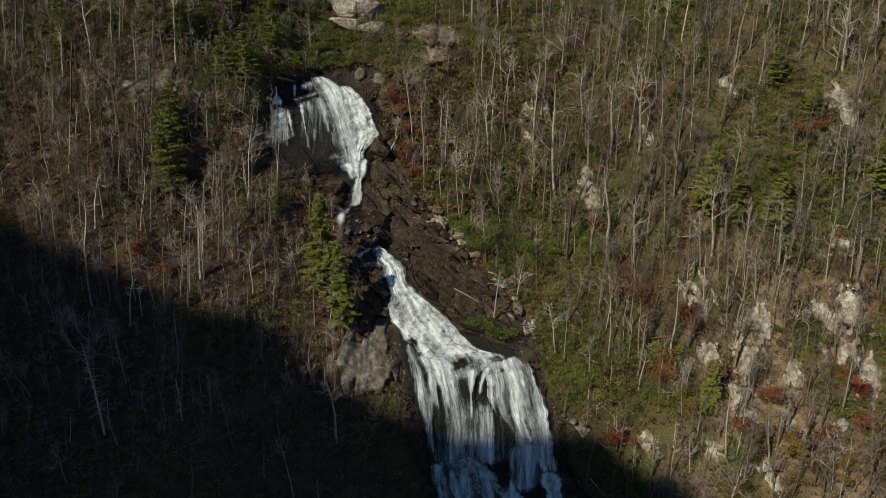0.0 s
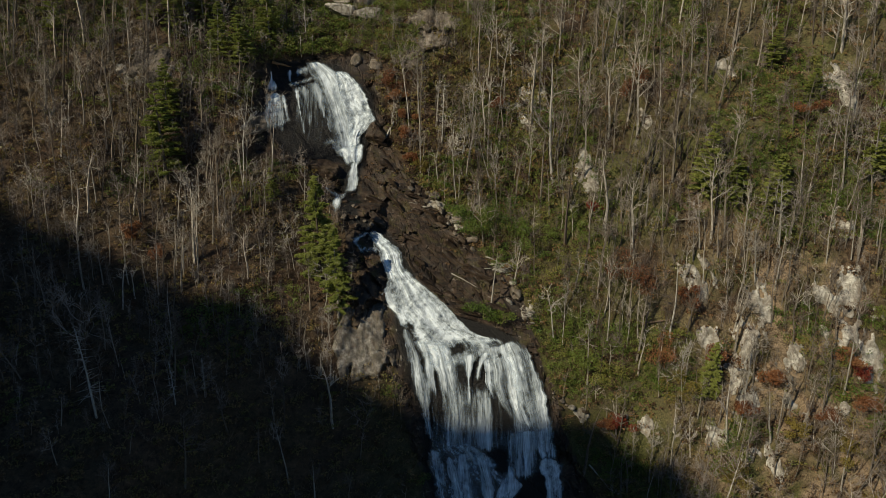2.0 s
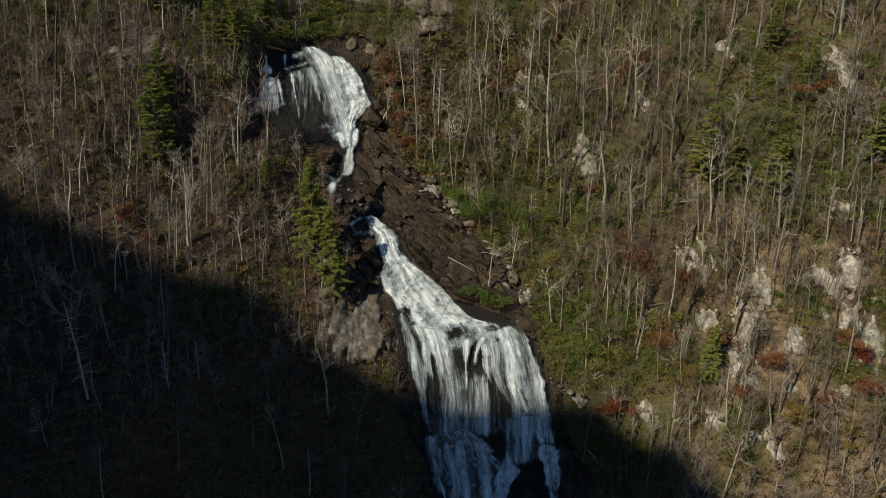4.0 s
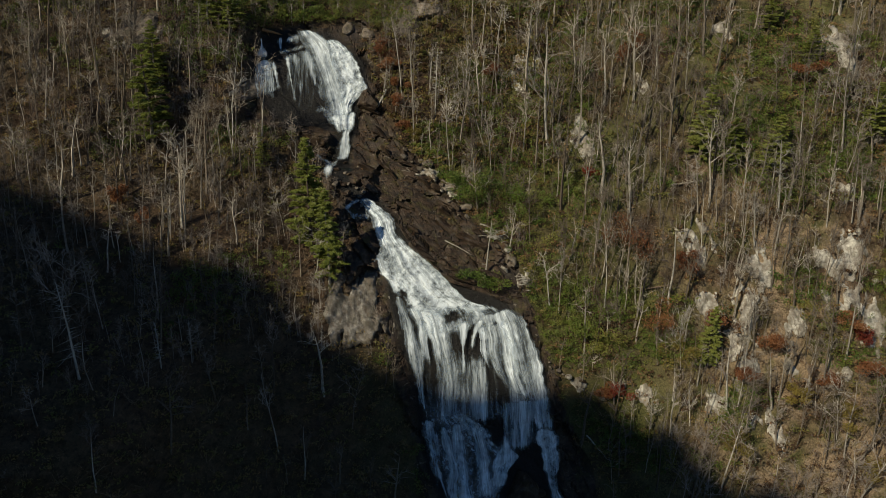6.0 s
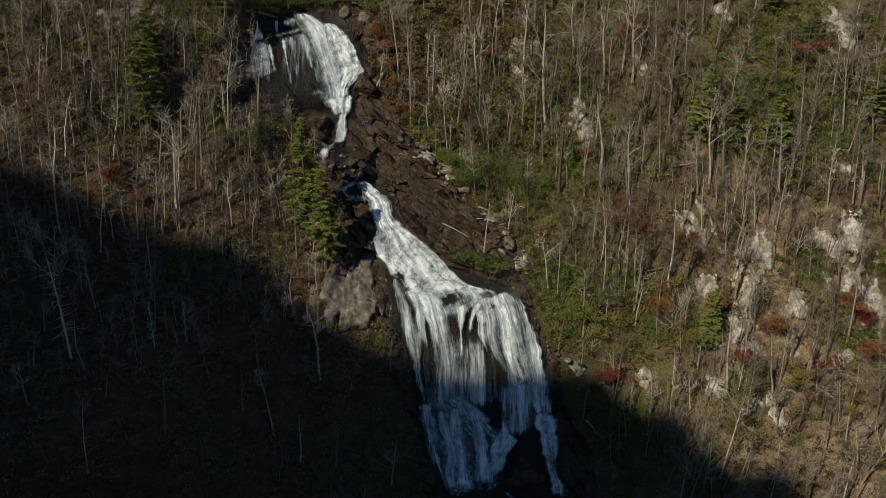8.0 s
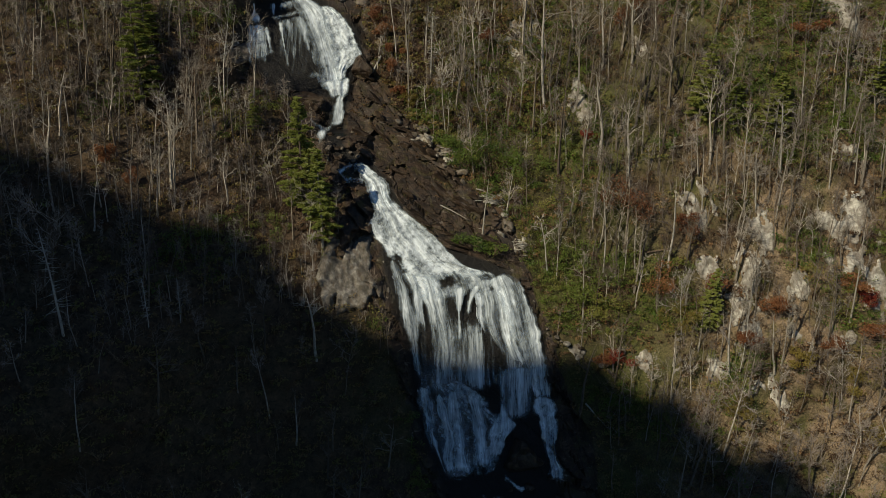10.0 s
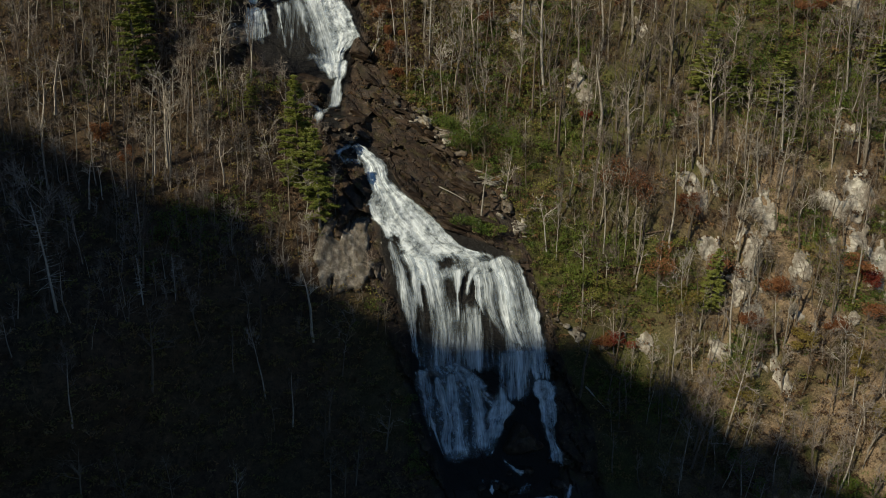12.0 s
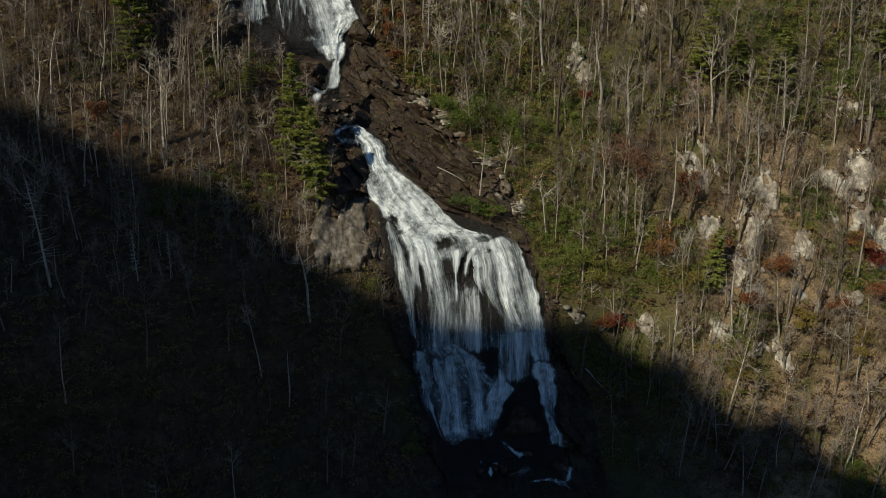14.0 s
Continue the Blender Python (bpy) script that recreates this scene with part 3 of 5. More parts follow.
sheet(falls, "lip", [(-4.6, 50.8, 20.5, 50.1), (-2.4, 47.6, 24.9, 48.2), (-0.0, 44.3, 26.6, 45.1), (1.9, 41.1, 27.6, 41.7)],
      (0.65, 0.62, 0.5, 0.2), 22, "white foaming lip", churn=0.7, fade=3, head=2, off=1.3, soft=1.9, fan=0.6, holes=((9.6, 47.2, 3.8, 1.3, 1.0), (16.2, 41.2, 1.8, 3.0, 1.1), (22.6, 45.0, 0.8, 1.7, 0.9), (0.2, 43.5, 0.9, 2.2, 0.9), (21, 48.5, 2.6, 0.7, 0.9)))
sheet(falls, "edge_strand", [(-7.6, 53.6, -5.9, 53.7), (-6.8, 51.1, -4.5, 51.2), (-6.1, 48.3, -2.7, 48.3), (-5.3, 44.9, -0.6, 45.0), (-4.2, 41.2, 0.7, 40.9), (-2.3, 36.1, 1.8, 36.5), (-1.3, 32.0, 2.2, 31.9), (-0.1, 27.3, 3.0, 27.3), (1.3, 22.2, 4.1, 22.3)],
      (0.81, 0.76, 0.71, 0.66, 0.56, 0.48, 0.41, 0.36, 0.36), 23, "bright edge strand", off=1.2, churn=0.3, soft=1.4, fan=0.7)
sheet(falls, "streak_veil", [(-2.9, 47.6, 2.1, 47.3), (-2.3, 43.8, 3.1, 43.5), (-0.8, 40.0, 4.2, 39.5), (0.6, 34.2, 5.6, 33.9)],
      (0.6, 0.5, 0.36, 0.1), 24, "", off=0.9, soft=1.6, fade=4, fan=0.6, clump=2.2)
sheet(falls, "main_strand", [(-2.1, 50.0, 6.5, 48.6), (0.9, 45.8, 9.1, 45.2), (2.6, 42.0, 10.8, 41.6), (3.9, 38.4, 12.1, 38.0), (5.9, 33.9, 12.9, 33.5), (7.3, 28.9, 13.0, 28.9), (8.1, 23.6, 12.6, 23.4)],
      (0.81, 0.71, 0.61, 0.52, 0.42, 0.36, 0.31), 25, "", off=1.2, churn=0.4, soft=1.9, fan=0.7, clump=2.2)
sheet(falls, "strand", [(10.5, 45.8, 14.3, 46.6), (11.2, 43.1, 14.1, 43.2), (11.6, 40.3, 13.8, 40.2), (11.9, 36.0, 13.9, 36.0), (12.5, 30.6, 13.8, 30.7)],
      (0.85, 0.9, 0.9, 0.8, 0.4), 26, "", off=1.6, soft=1.0, fade=3, clump=0.5)
sheet(falls, "strand", [(17.1, 46.4, 19.0, 47.0), (16.0, 44.3, 17.8, 44.7), (15.1, 41.5, 16.4, 41.5), (15.0, 38.3, 16.1, 38.2)],
      (0.75, 0.7, 0.6, 0.4), 27, "", off=1.5, soft=0.6, clump=0.5)
sheet(falls, "broad_strand", [(17.4, 44.5, 24.8, 46.7), (18.0, 41.2, 27.5, 42.2), (18.7, 37.5, 28.5, 38.2), (21.5, 33.5, 29.2, 33.9), (24.2, 28.8, 31.3, 29.4), (25.9, 24.6, 34.4, 25.2)],
      (0.88, 0.82, 0.74, 0.62, 0.56, 0.58), 28, "", off=1.3, churn=0.4, soft=1.8, fan=0.7, clump=2.2)
sheet(falls, "thread", [(18.5, 38.9, 19.8, 38.9), (18.9, 31.3, 20.0, 31.3), (19.2, 25.9, 20.0, 25.9)],
      (0.65, 0.6, 0.4), 29, "", off=1.2, soft=0.6, fade=4, clump=0.5)
sheet(falls, "curtain", [(21.9, 48.5, 26.4, 49.8), (22.9, 45.6, 30.2, 46.5), (24.9, 41.5, 33.2, 42.0), (26.5, 37.2, 35.1, 37.6), (28.3, 33.3, 36.5, 33.9), (30.0, 29.4, 37.8, 30.0), (31.7, 25.1, 38.7, 25.8), (33.1, 21.4, 39.1, 21.6), (35.2, 16.7, 39.3, 16.6)],
      (0.99, 0.89, 0.84, 0.81, 0.75, 0.69, 0.63, 0.55, 0.49), 30, "broad white curtain", fan=0.7, off=1.5, churn=0.4, soft=1.4, clump=2.0)
sheet(falls, "haze_veil", [(-3.6, 41.0, 35.4, 39.4), (-0.6, 32.0, 37.5, 30.7), (1.5, 23.0, 38.7, 22.8), (2.9, 18.1, 39.2, 16.3)],
      (-0.22, 0.05, 0.36, 0.28), 31, "thin ribbed veil", fan=0.4, off=0.6, soft=3.2, clump=1.5, head=6, fade=3)
sheet(falls, "under_veil", [(25.3, 24.5, 38.9, 24.9), (25.2, 17.5, 39.5, 17.8), (26.3, 10.3, 37.2, 10.1)],
      (0.62, 0.55, 0.46), 32, "", off=0.8, soft=1.4, fade=2.5, clump=1.4)
sheet(falls, "foot_cascade", [(1.4, 20.7, 12.3, 21.9), (1.4, 16.7, 19.8, 17.3), (2.2, 12.4, 22.7, 14.0), (4.0, 8.3, 28.8, 10.3), (6.7, 3.6, 26.6, 5.3), (10.0, -1.4, 24.5, -0.7)],
      (0.42, 0.28, 0.2, 0.24, 0.22, 0.5), 33, "spreading broken cascade", off=1.0, head=1.2, churn=0.8, soft=2.2, fan=0.8, clump=2.4)
sheet(falls, "crest", [(4.4, 23.3, 4.6, 20.8), (9.6, 22.5, 9.4, 19.1), (14.4, 20.9, 13.4, 17.9), (19.3, 17.2, 17.7, 15.1), (22.3, 15.2, 20.4, 13.4)],
      (0.92, 0.97, 0.92, 0.92, 0.82), 34, "", off=1.5, soft=1.1, churn=0.8, fade=1)
sheet(falls, "run", [(1.5, 20.0, 4.7, 20.6), (2.2, 15.6, 6.5, 15.6), (3.9, 11.2, 7.8, 11.2), (4.8, 7.7, 7.3, 7.5)],
      (0.82, 0.74, 0.62, 0.32), 35, "", off=1.4, soft=1.3, churn=0.6, fade=3, clump=0.5)
sheet(falls, "run", [(6.1, 18.3, 8.3, 18.7), (7.8, 12.7, 10.6, 12.8), (9.5, 7.4, 12.3, 7.5), (8.7, 2.7, 12.4, 2.7), (10.9, -0.9, 13.4, -1.2)],
      (0.72, 0.72, 0.72, 0.62, 0.82), 36, "", off=1.5, soft=0.8, churn=0.5, fan=0.9, clump=0.5)
sheet(falls, "run", [(15.6, 18.5, 18.8, 17.1), (16.9, 13.7, 20.1, 13.4), (18.0, 9.2, 21.4, 9.1), (18.3, 4.8, 21.8, 5.0), (19.6, -0.2, 22.7, 0.4)],
      (0.72, 0.62, 0.67, 0.72, 0.87), 37, "", off=1.5, soft=0.9, churn=0.5, fan=0.9, clump=0.5)
sheet(falls, "run", [(3.4, 12.8, 5.3, 12.6), (5.4, 7.6, 7.3, 7.7), (7.4, 3.3, 9.3, 3.5), (9.7, -0.8, 11.3, -1.0)],
      (0.62, 0.67, 0.62, 0.62), 38, "", off=1.4, soft=0.7, churn=0.5, clump=0.5)
sheet(falls, "run", [(9.8, 19.4, 13.3, 19.3), (10.7, 11.2, 14.5, 11.1), (12.1, 4.8, 15.8, 4.7), (11.9, -1.0, 17.8, -0.8)],
      (0.62, 0.67, 0.72, 0.97), 39, "", off=1.4, soft=1.4, churn=0.6, fan=0.9, clump=0.5)
sheet(falls, "foot_foam", [(9.7, 0.6, 10.0, -1.5), (14.0, 0.9, 14.4, -1.4), (19.0, 1.5, 19.2, -0.8), (24.5, 2.0, 24.6, -0.7)],
      (0.92, 0.97, 0.92, 0.97), 40, "", off=1.7, soft=1.0, churn=1.0, fade=0.8)
sheet(falls, "mid_run", [(24.7, 23.7, 27.2, 24.3), (24.9, 17.7, 26.6, 17.7), (24.3, 12.5, 27.8, 12.3), (21.8, 9.1, 30.1, 10.3), (21.2, 6.2, 27.8, 6.9), (19.9, 1.0, 25.6, 2.1)],
      (0.72, 0.72, 0.84, 0.87, 0.67, 0.77), 41, "", off=1.4, soft=1.1, churn=0.6, clump=0.5)
sheet(falls, "crest", [(25.3, 24.7, 25.7, 22.6), (29.4, 25.8, 29.5, 23.3), (33.5, 25.2, 33.6, 23.0), (37.1, 23.5, 36.7, 21.3)],
      (0.72, 0.82, 0.77, 0.62), 42, "", off=1.6, soft=1.0, churn=0.6, fade=1)
sheet(falls, "link", [(32.4, 25.0, 39.1, 25.7), (33.8, 20.5, 40.0, 20.8), (34.9, 15.8, 41.4, 15.1)],
      (0.5, 0.6, 0.7), 43, "", off=1.2, soft=1.2, fade=1.5, clump=1.0)
sheet(falls, "side_run", [(35.2, 17.1, 40.6, 16.4), (34.3, 13.9, 42.3, 13.6), (35.6, 11.1, 42.4, 11.3), (36.2, 9.0, 42.9, 8.6), (37.3, 5.9, 42.0, 6.2), (38.2, 2.1, 42.5, 2.0), (38.8, -1.0, 43.9, -0.1), (39.4, -3.6, 44.2, -4.8)],
      (0.64, 0.79, 0.69, 0.74, 0.74, 0.79, 0.89, 0.74), 44, "", fan=0.8, churn=0.7, off=1.3, soft=1.3)
sheet(falls, "foam_thread", [(26.0, -1.1, 26.6, -2.1), (29.0, -2.7, 28.6, -4.0), (31.7, -4.2, 31.0, -5.7), (33.2, -4.3, 33.6, -5.6)],
      (0.85, 1.05, 1.05, 0.85), 45, "", off=0.9, reach=0.05, churn=0.8, fade=0.8, soft=0.6)
sheet(falls, "foam_thread", [(29.6, -9.2, 30.0, -10.0), (32.1, -8.0, 32.2, -9.4), (34.5, -6.9, 35.0, -8.4)],
      (0.85, 1.15, 1.05), 46, "", off=0.9, reach=0.05, churn=0.8, fade=0.8, soft=0.6)
sheet(falls, "foam_thread", [(19.4, -4.9, 19.7, -6.0), (22.2, -5.8, 22.2, -7.1), (25.6, -5.6, 26.0, -6.8)],
      (0.85, 1.05, 0.85), 47, "", off=0.9, reach=0.05, churn=0.8, fade=0.8, soft=0.6)
sheet(falls, "foam_thread", [(22.5, -6.8, 24.1, -6.6), (22.7, -9.3, 24.3, -9.7)],
      (0.95, 0.85), 48, "", off=0.9, reach=0.05, churn=0.8, fade=0.8, soft=0.6)
sheet(falls, "foam_thread", [(34.0, -10.0, 34.2, -10.2), (39.2, -10.0, 38.9, -10.2), (43.7, -10.3, 43.5, -10.8), (45.8, -10.8, 45.9, -11.1)],
      (0.95, 1.1, 1, 0.85), 49, "", off=0.9, reach=0.05, churn=0.8, fade=0.8, soft=0.6)
sheet(falls, "foam_thread", [(42.1, -10.3, 42.9, -10.5), (44.8, -10.1, 45.7, -10.2), (46.1, -8.2, 47.1, -8.8)],
      (0.95, 1.05, 0.85), 50, "", off=0.9, reach=0.05, churn=0.8, fade=0.8, soft=0.6)


# ---- rocks ----
def rock_mesh(name, size, seed, cuts=9, rough=0.12, detail=4, boxy=1.0):
    """A boulder or outcrop: a ball cut by planes into faces, then worn."""
    bm = bmesh.new()
    bmesh.ops.create_icosphere(bm, subdivisions=detail, radius=1.0)
    co = np.array([v.co for v in bm.verts])
    co = np.sign(co) * np.abs(co) ** boxy
    rng = np.random.default_rng(seed)
    for _ in range(cuts):
        nrm = rng.normal(size=3)
        nrm /= np.linalg.norm(nrm)
        d = rng.uniform(0.45, 0.85)
        over = np.maximum(co @ nrm - d, 0)
        co -= over[:, None] * nrm * 0.92
    nz = fbm(co[:, 0] * 1.6 + seed, co[:, 1] * 1.6, co[:, 2] * 1.6, seed, 4) - 0.5
    seam = np.abs(fbm(co[:, 0] * 0.8, co[:, 1] * 0.8 + seed, co[:, 2] * 2.6, seed + 9, 3) - 0.5)
    co *= (1 + rough * 2 * nz - 0.22 * np.exp(-(seam / 0.03) ** 2) * 0.5)[:, None]
    co *= np.array(size)[None] / 2
    tris = np.array([[v.index for v in f.verts] for f in bm.faces])
    bm.free()
    return mesh_from(name, co, tris, False)


def rock(name, x, z, w, h, material, label, seed, depth=None, sink=0.25, turn=(0, 0, 0), category="rock", group="", dy=0.0, detail=4, cuts=9, boxy=1.0, rough=0.12):
    depth = depth or 0.7 * min(w, h) + 1.5
    me = rock_mesh(name, (w, depth, h), seed, cuts, rough, detail, boxy)
    p = wall_point(x, z)
    ob = put(name, me, material, label=label, category=category, group=group)
    ob.matrix_world = pose(x, p.y + depth * sink - 0.3 + dy, z, *turn)
    return ob


def cliff_patch(name, x, z, w, h, material, label, seed, proud=2.0, group="", category="rock outcrop", step=0.4, ragged=2.3, facet=1.0, tilt=0.0):
    """Bare cliff that stands proud of the soil in ragged, cracked faces and dives under it at its edges."""
    n, m = int(h * 1.7 / step) + 2, int(w * 1.7 / step) + 2
    X, Z = np.meshgrid(np.linspace(x - w * 0.85, x + w * 0.85, m), np.linspace(z + h * 0.85, z - h * 0.85, n))
    ct, st = math.cos(math.radians(tilt)), math.sin(math.radians(tilt))
    r = np.sqrt((((X - x) * ct + (Z - z) * st) / (w / 2)) ** 2 + (((Z - z) * ct - (X - x) * st) / (h / 2)) ** 2)
    rag = 0.75 * (fbm(X / 3.0, Z / 5.0, seed, seed, 4) - 0.5) + 0.3 * (fbm(X / 1.2, Z / 2.4, seed + 4.0, seed + 1, 3) - 0.5)
    m1 = np.clip((1.0 - r + ragged * rag * 1.6) * 3.0, -0.8, 1)
    cell = fbm(X / 2.6, Z / 5.5, seed + 3.0, seed + 2, 3)
    face = np.floor(cell * 8) / 8 * 0.7 + cell * 0.3 - 0.5
    crack = np.exp(-((fbm(X / 2.0, Z / 4.5, seed + 8.0, seed + 5, 3) - 0.5) / 0.02) ** 2)
    Y = wall_y(X.ravel(), Z.ravel()).reshape(X.shape) + 0.9 - proud * m1 - 2.6 * facet * face * np.clip(m1, 0, 1) + 0.45 * facet * crack * np.clip(m1, 0, 1)
    edge = (r > 1.62)
    Y = Y + 2.5 * edge
    me = mesh_from(name, np.stack([X, Y, Z], -1).reshape(-1, 3), grid_faces(n, m), True)
    return put(name, me, material, label=label, category=category, group=group)


PALE = [(78, 73, 7.1, 6.1), (84, 70, 3.8, 4.6), (80, 66, 5.4, 7.7), (82, 53, 9.3, 13.4), (93, 53, 6.1, 11.1), (97, 63, 6.5, 11.4), (90, 45, 8.4, 7.7), (103, 52, 6.9, 7.6), (107, 51, 5.0, 5.6), (116, 68, 11.7, 6.5), (121, 71, 6.8, 9.3),
        (119, 60, 6.9, 9.3), (126, 54, 9.7, 15.1), (104, 41, 4.3, 7.4), (108, 39, 4.9, 4.4), (94, 38, 8.2, 7.2), (67, 29, 11.2, 3.9), (84, 29, 7.2, 5.5), (96, 27, 6.5, 4.4), (100, 24, 4.7, 5.2), (118, 41, 4.0, 2.9), (48, 28, 7.3, 2.5)]
PALE += [(120, 123, 6.0, 13.0), (124, 118, 9.7, 6.9), (118, 125, 4.3, 6.0), (87, 128, 6.3, 5.8), (47, 97, 4.8, 8.1), (50, 93, 3.6, 4.8), (65, 111, 3.7, 5.3), (29, 108, 9.0, 14.3), (35, 113, 4.7, 7.9), (12, 85, 5.1, 8.2), (119, 87, 5.5, 5.0),
        (2, 82, 6.2, 2.2), (9, 78, 5.0, 2.4), (-87, 121, 8.7, 8.4), (-96, 120, 4.8, 3.7), (-57, 105, 3.2, 5.0), (30, 56, 3.6, 7.6)]
BARE = [(-20, 50, 17, 14), (-30, 140, 24, 8), (-2, 135, 17, 5)]
for k, (x, z, w, h) in enumerate(PALE):
    cliff_patch("rock_outcrop", x, z, w * 1.15, h * 1.15, M_PALE, "pale lichen-whitened cliff face among bare trees", 100 + k, group="pale outcrops", proud=1.5, facet=0.5, ragged=2.4)
for k, (x, z, w, h, lab) in enumerate(((-35, 142, 10, 8, "blocky pale cap rock above the falls"), (-25, 141, 13, 7, "blocky pale cap rock above the falls"),
                                       (-34, 136.5, 11, 4.5, "cracked pale rock ledge above the falls"), (-24, 136, 12, 4, "cracked pale rock ledge above the falls"))):
    rock("cap_rock", x, z, w, h, M_PALE, lab, 150 + k, 9, -0.1, (-10, 4, 8), group="cap rocks", cuts=6, boxy=0.4, rough=0.06)
for k, (x, z, w, h) in enumerate(((-2, 135, 23, 7), (-2, 129, 20, 7), (-8, 124, 10, 10), (-88, 122, 12, 12), (-27, 121.5, 5, 4), (-55, 104, 6, 6), (1, 84.5, 5, 2), (7.5, 78.5, 6, 2), (13, 73.8, 5, 1.8), (27, 61, 3, 4), (-20.5, 120, 6, 4))):
    cliff_patch("rock_ledge", x, z, w, h, M_TAN, "tan layered rock ledge on the slope", 160 + k, 3.2, group="tan ledges", category="rock ledge", ragged=0.9)
cliff_patch("rock_outcrop", -18, 48.5, 20, 17, M_GREY, "rounded grey rock buttress beside the lower falls", 171, 2.6, ragged=1.3, facet=1.0, tilt=-25)
cliff_patch("rock_outcrop", -19, 61, 12, 8, M_WET, "dark wet rock shelf beside the cascade", 172, 2.5)
rock("boulder", 31.5, 1.5, 14, 12, M_WET, "huge dark boulder splitting the foot of the falls", 173, 8, 0.15)
rock("boulder", -35, 91, 11, 7, M_WET, "dark wet boulder under the upper falls", 174, 8, 0.0)
rock("boulder", -18.2, 100.5, 7.5, 7.5, M_WET, "brown wet boulder beside the upper falls", 175, 6, -0.1, (0, 20, 0), cuts=5, boxy=0.6)
rng = np.random.default_rng(7)
slabs = 0
while slabs < 40:
    z = rng.uniform(50, 104)
    x = rng.uniform(np.interp(z, GZ, GL), np.interp(z, GZ, GR))
    water = np.interp(z, [48, 54, 60, 66, 72, 76, 86, 92, 104], [24, 14, 3, -5, -9, -16, -22, -21, -19])
    if x < water or in_gorge([x], [z])[0] < 0.6:
        continue
    w, h = rng.uniform(4, 12), rng.uniform(0.8, 2.6)
    rock("rock_slab", x, z, w, h, M_WET, "dark brown wet slab in the stream bed", 300 + slabs % 24, rng.uniform(2.5, 5), 0.15,
         (rng.uniform(-35, 5), 34 + rng.uniform(-14, 14), rng.uniform(-25, 25)), group="stream bed slabs", detail=3, cuts=8, boxy=0.45, rough=0.05)
    slabs += 1


rng = np.random.default_rng(27)
for k in range(12):
    q = rng.uniform(0, 1)
    rock("rock_slab", 3 + 21 * q + rng.normal(0, 0.8), 59.5 - 8 * q + rng.uniform(0, 1.8), rng.uniform(2.0, 4.5), rng.uniform(0.7, 1.6), M_WET, "dark wet slab at the edge of the slide", 460 + k, rng.uniform(1.5, 3), 0.1,
         (rng.uniform(-30, 0), 28 + rng.uniform(-12, 12), rng.uniform(-25, 25)), group="stream bed slabs", detail=3, cuts=8, boxy=0.5, rough=0.06)
rng = np.random.default_rng(17)
for k in range(26):
    z = rng.uniform(72, 84)
    x = np.interp(z, [72, 76, 84], [-17, -22, -27]) + rng.normal(0, 4.5)
    w = rng.uniform(0.8, 2.6)
    rock("stone", x, z, w, w * rng.uniform(0.5, 0.8), M_TAN if k % 3 == 0 else M_WET, "loose stone beside the dark pool", 400 + k % 9, w, 0.05,
         (rng.uniform(-20, 20), rng.uniform(-25, 25), rng.uniform(0, 90)), "stone", "pool stones", -0.2, 2, 6)
for k in range(14):
    z, x = rng.uniform(-11, 1), rng.uniform(14, 52)
    w = rng.uniform(1.2, 4.5)
    rock("stone", x, z, w, w * rng.uniform(0.5, 0.9), M_WET, "dark boulder at the shaded foot", 420 + k % 9, w, 0.05, (0, rng.uniform(-25, 25), rng.uniform(0, 90)),
         "stone", "foot boulders", -0.2, 2, 6)


def bank_stones(line, count, seed, spread):
    """Broken pale blocks strewn along the edge of the stream bed."""
    r = np.random.default_rng(seed)
    line = np.array(line)
    for k in range(count):
        q = r.uniform(0, len(line) - 1.001)
        i = int(q)
        x, z = line[i] + (line[i + 1] - line[i]) * (q - i) + r.normal(0, spread, 2)
        w = r.uniform(0.7, 2.6)
        rock("stone", x, z, w * 1.5, w * r.uniform(0.4, 0.7), (M_TAN, M_PALE, M_TAN, M_WET)[k % 4], "broken angular block on the stream bank", 440 + k % 11, w, 0.05,
             (r.uniform(-25, 15), 35 + r.uniform(-30, 30), r.uniform(0, 90)), "stone", "bank stones", -0.4, 2, 7, 0.6)


bank_stones([(-6, 87), (-1, 82.6), (4, 81), (8, 78), (10, 73.5), (14, 69)], 44, 5, 1.2)
bank_stones([(19, 69), (26, 67), (27, 59), (31, 55), (33, 53)], 26, 6, 1.2)
bank_stones([(40, 34), (49, 27), (58, 26)], 16, 7, 1.3)


def build_pool(x, y, z, w, d, label):
    """A still dark pool with an uneven rim, level."""
    th = np.linspace(0, 2 * np.pi, 41)[:-1]
    rim = 1 + 0.16 * np.sin(3 * th + 1) + 0.08 * np.sin(7 * th)
    top = np.stack([x + np.cos(th) * w / 2 * rim, y + np.sin(th) * d / 2 * rim, np.full(40, z)], 1)
    V = np.concatenate([[[x, y, z]], top, top * [1, 1, 0] + [0, 0, z - 1.5]])
    i = np.arange(40)
    j = (i + 1) % 40
    F = np.concatenate([np.stack([0 * i, 1 + i, 1 + j], 1), np.stack([1 + i, 41 + i, 41 + j], 1), np.stack([1 + i, 41 + j, 1 + j], 1)])
    put("pool", mesh_from("pool", V, F), M_POOL, label=label, category="pool", kind="structure")


build_pool(-22.5, float(wall_y(-22.5, 82.8)[0]) + 0.6, 82.65, 11, 5, "dark still pool below the upper falls")
build_pool(30, float(wall_y(30, -11)[0]) - 8, -11.4, 34, 18, "dark shaded pool at the foot of the falls")


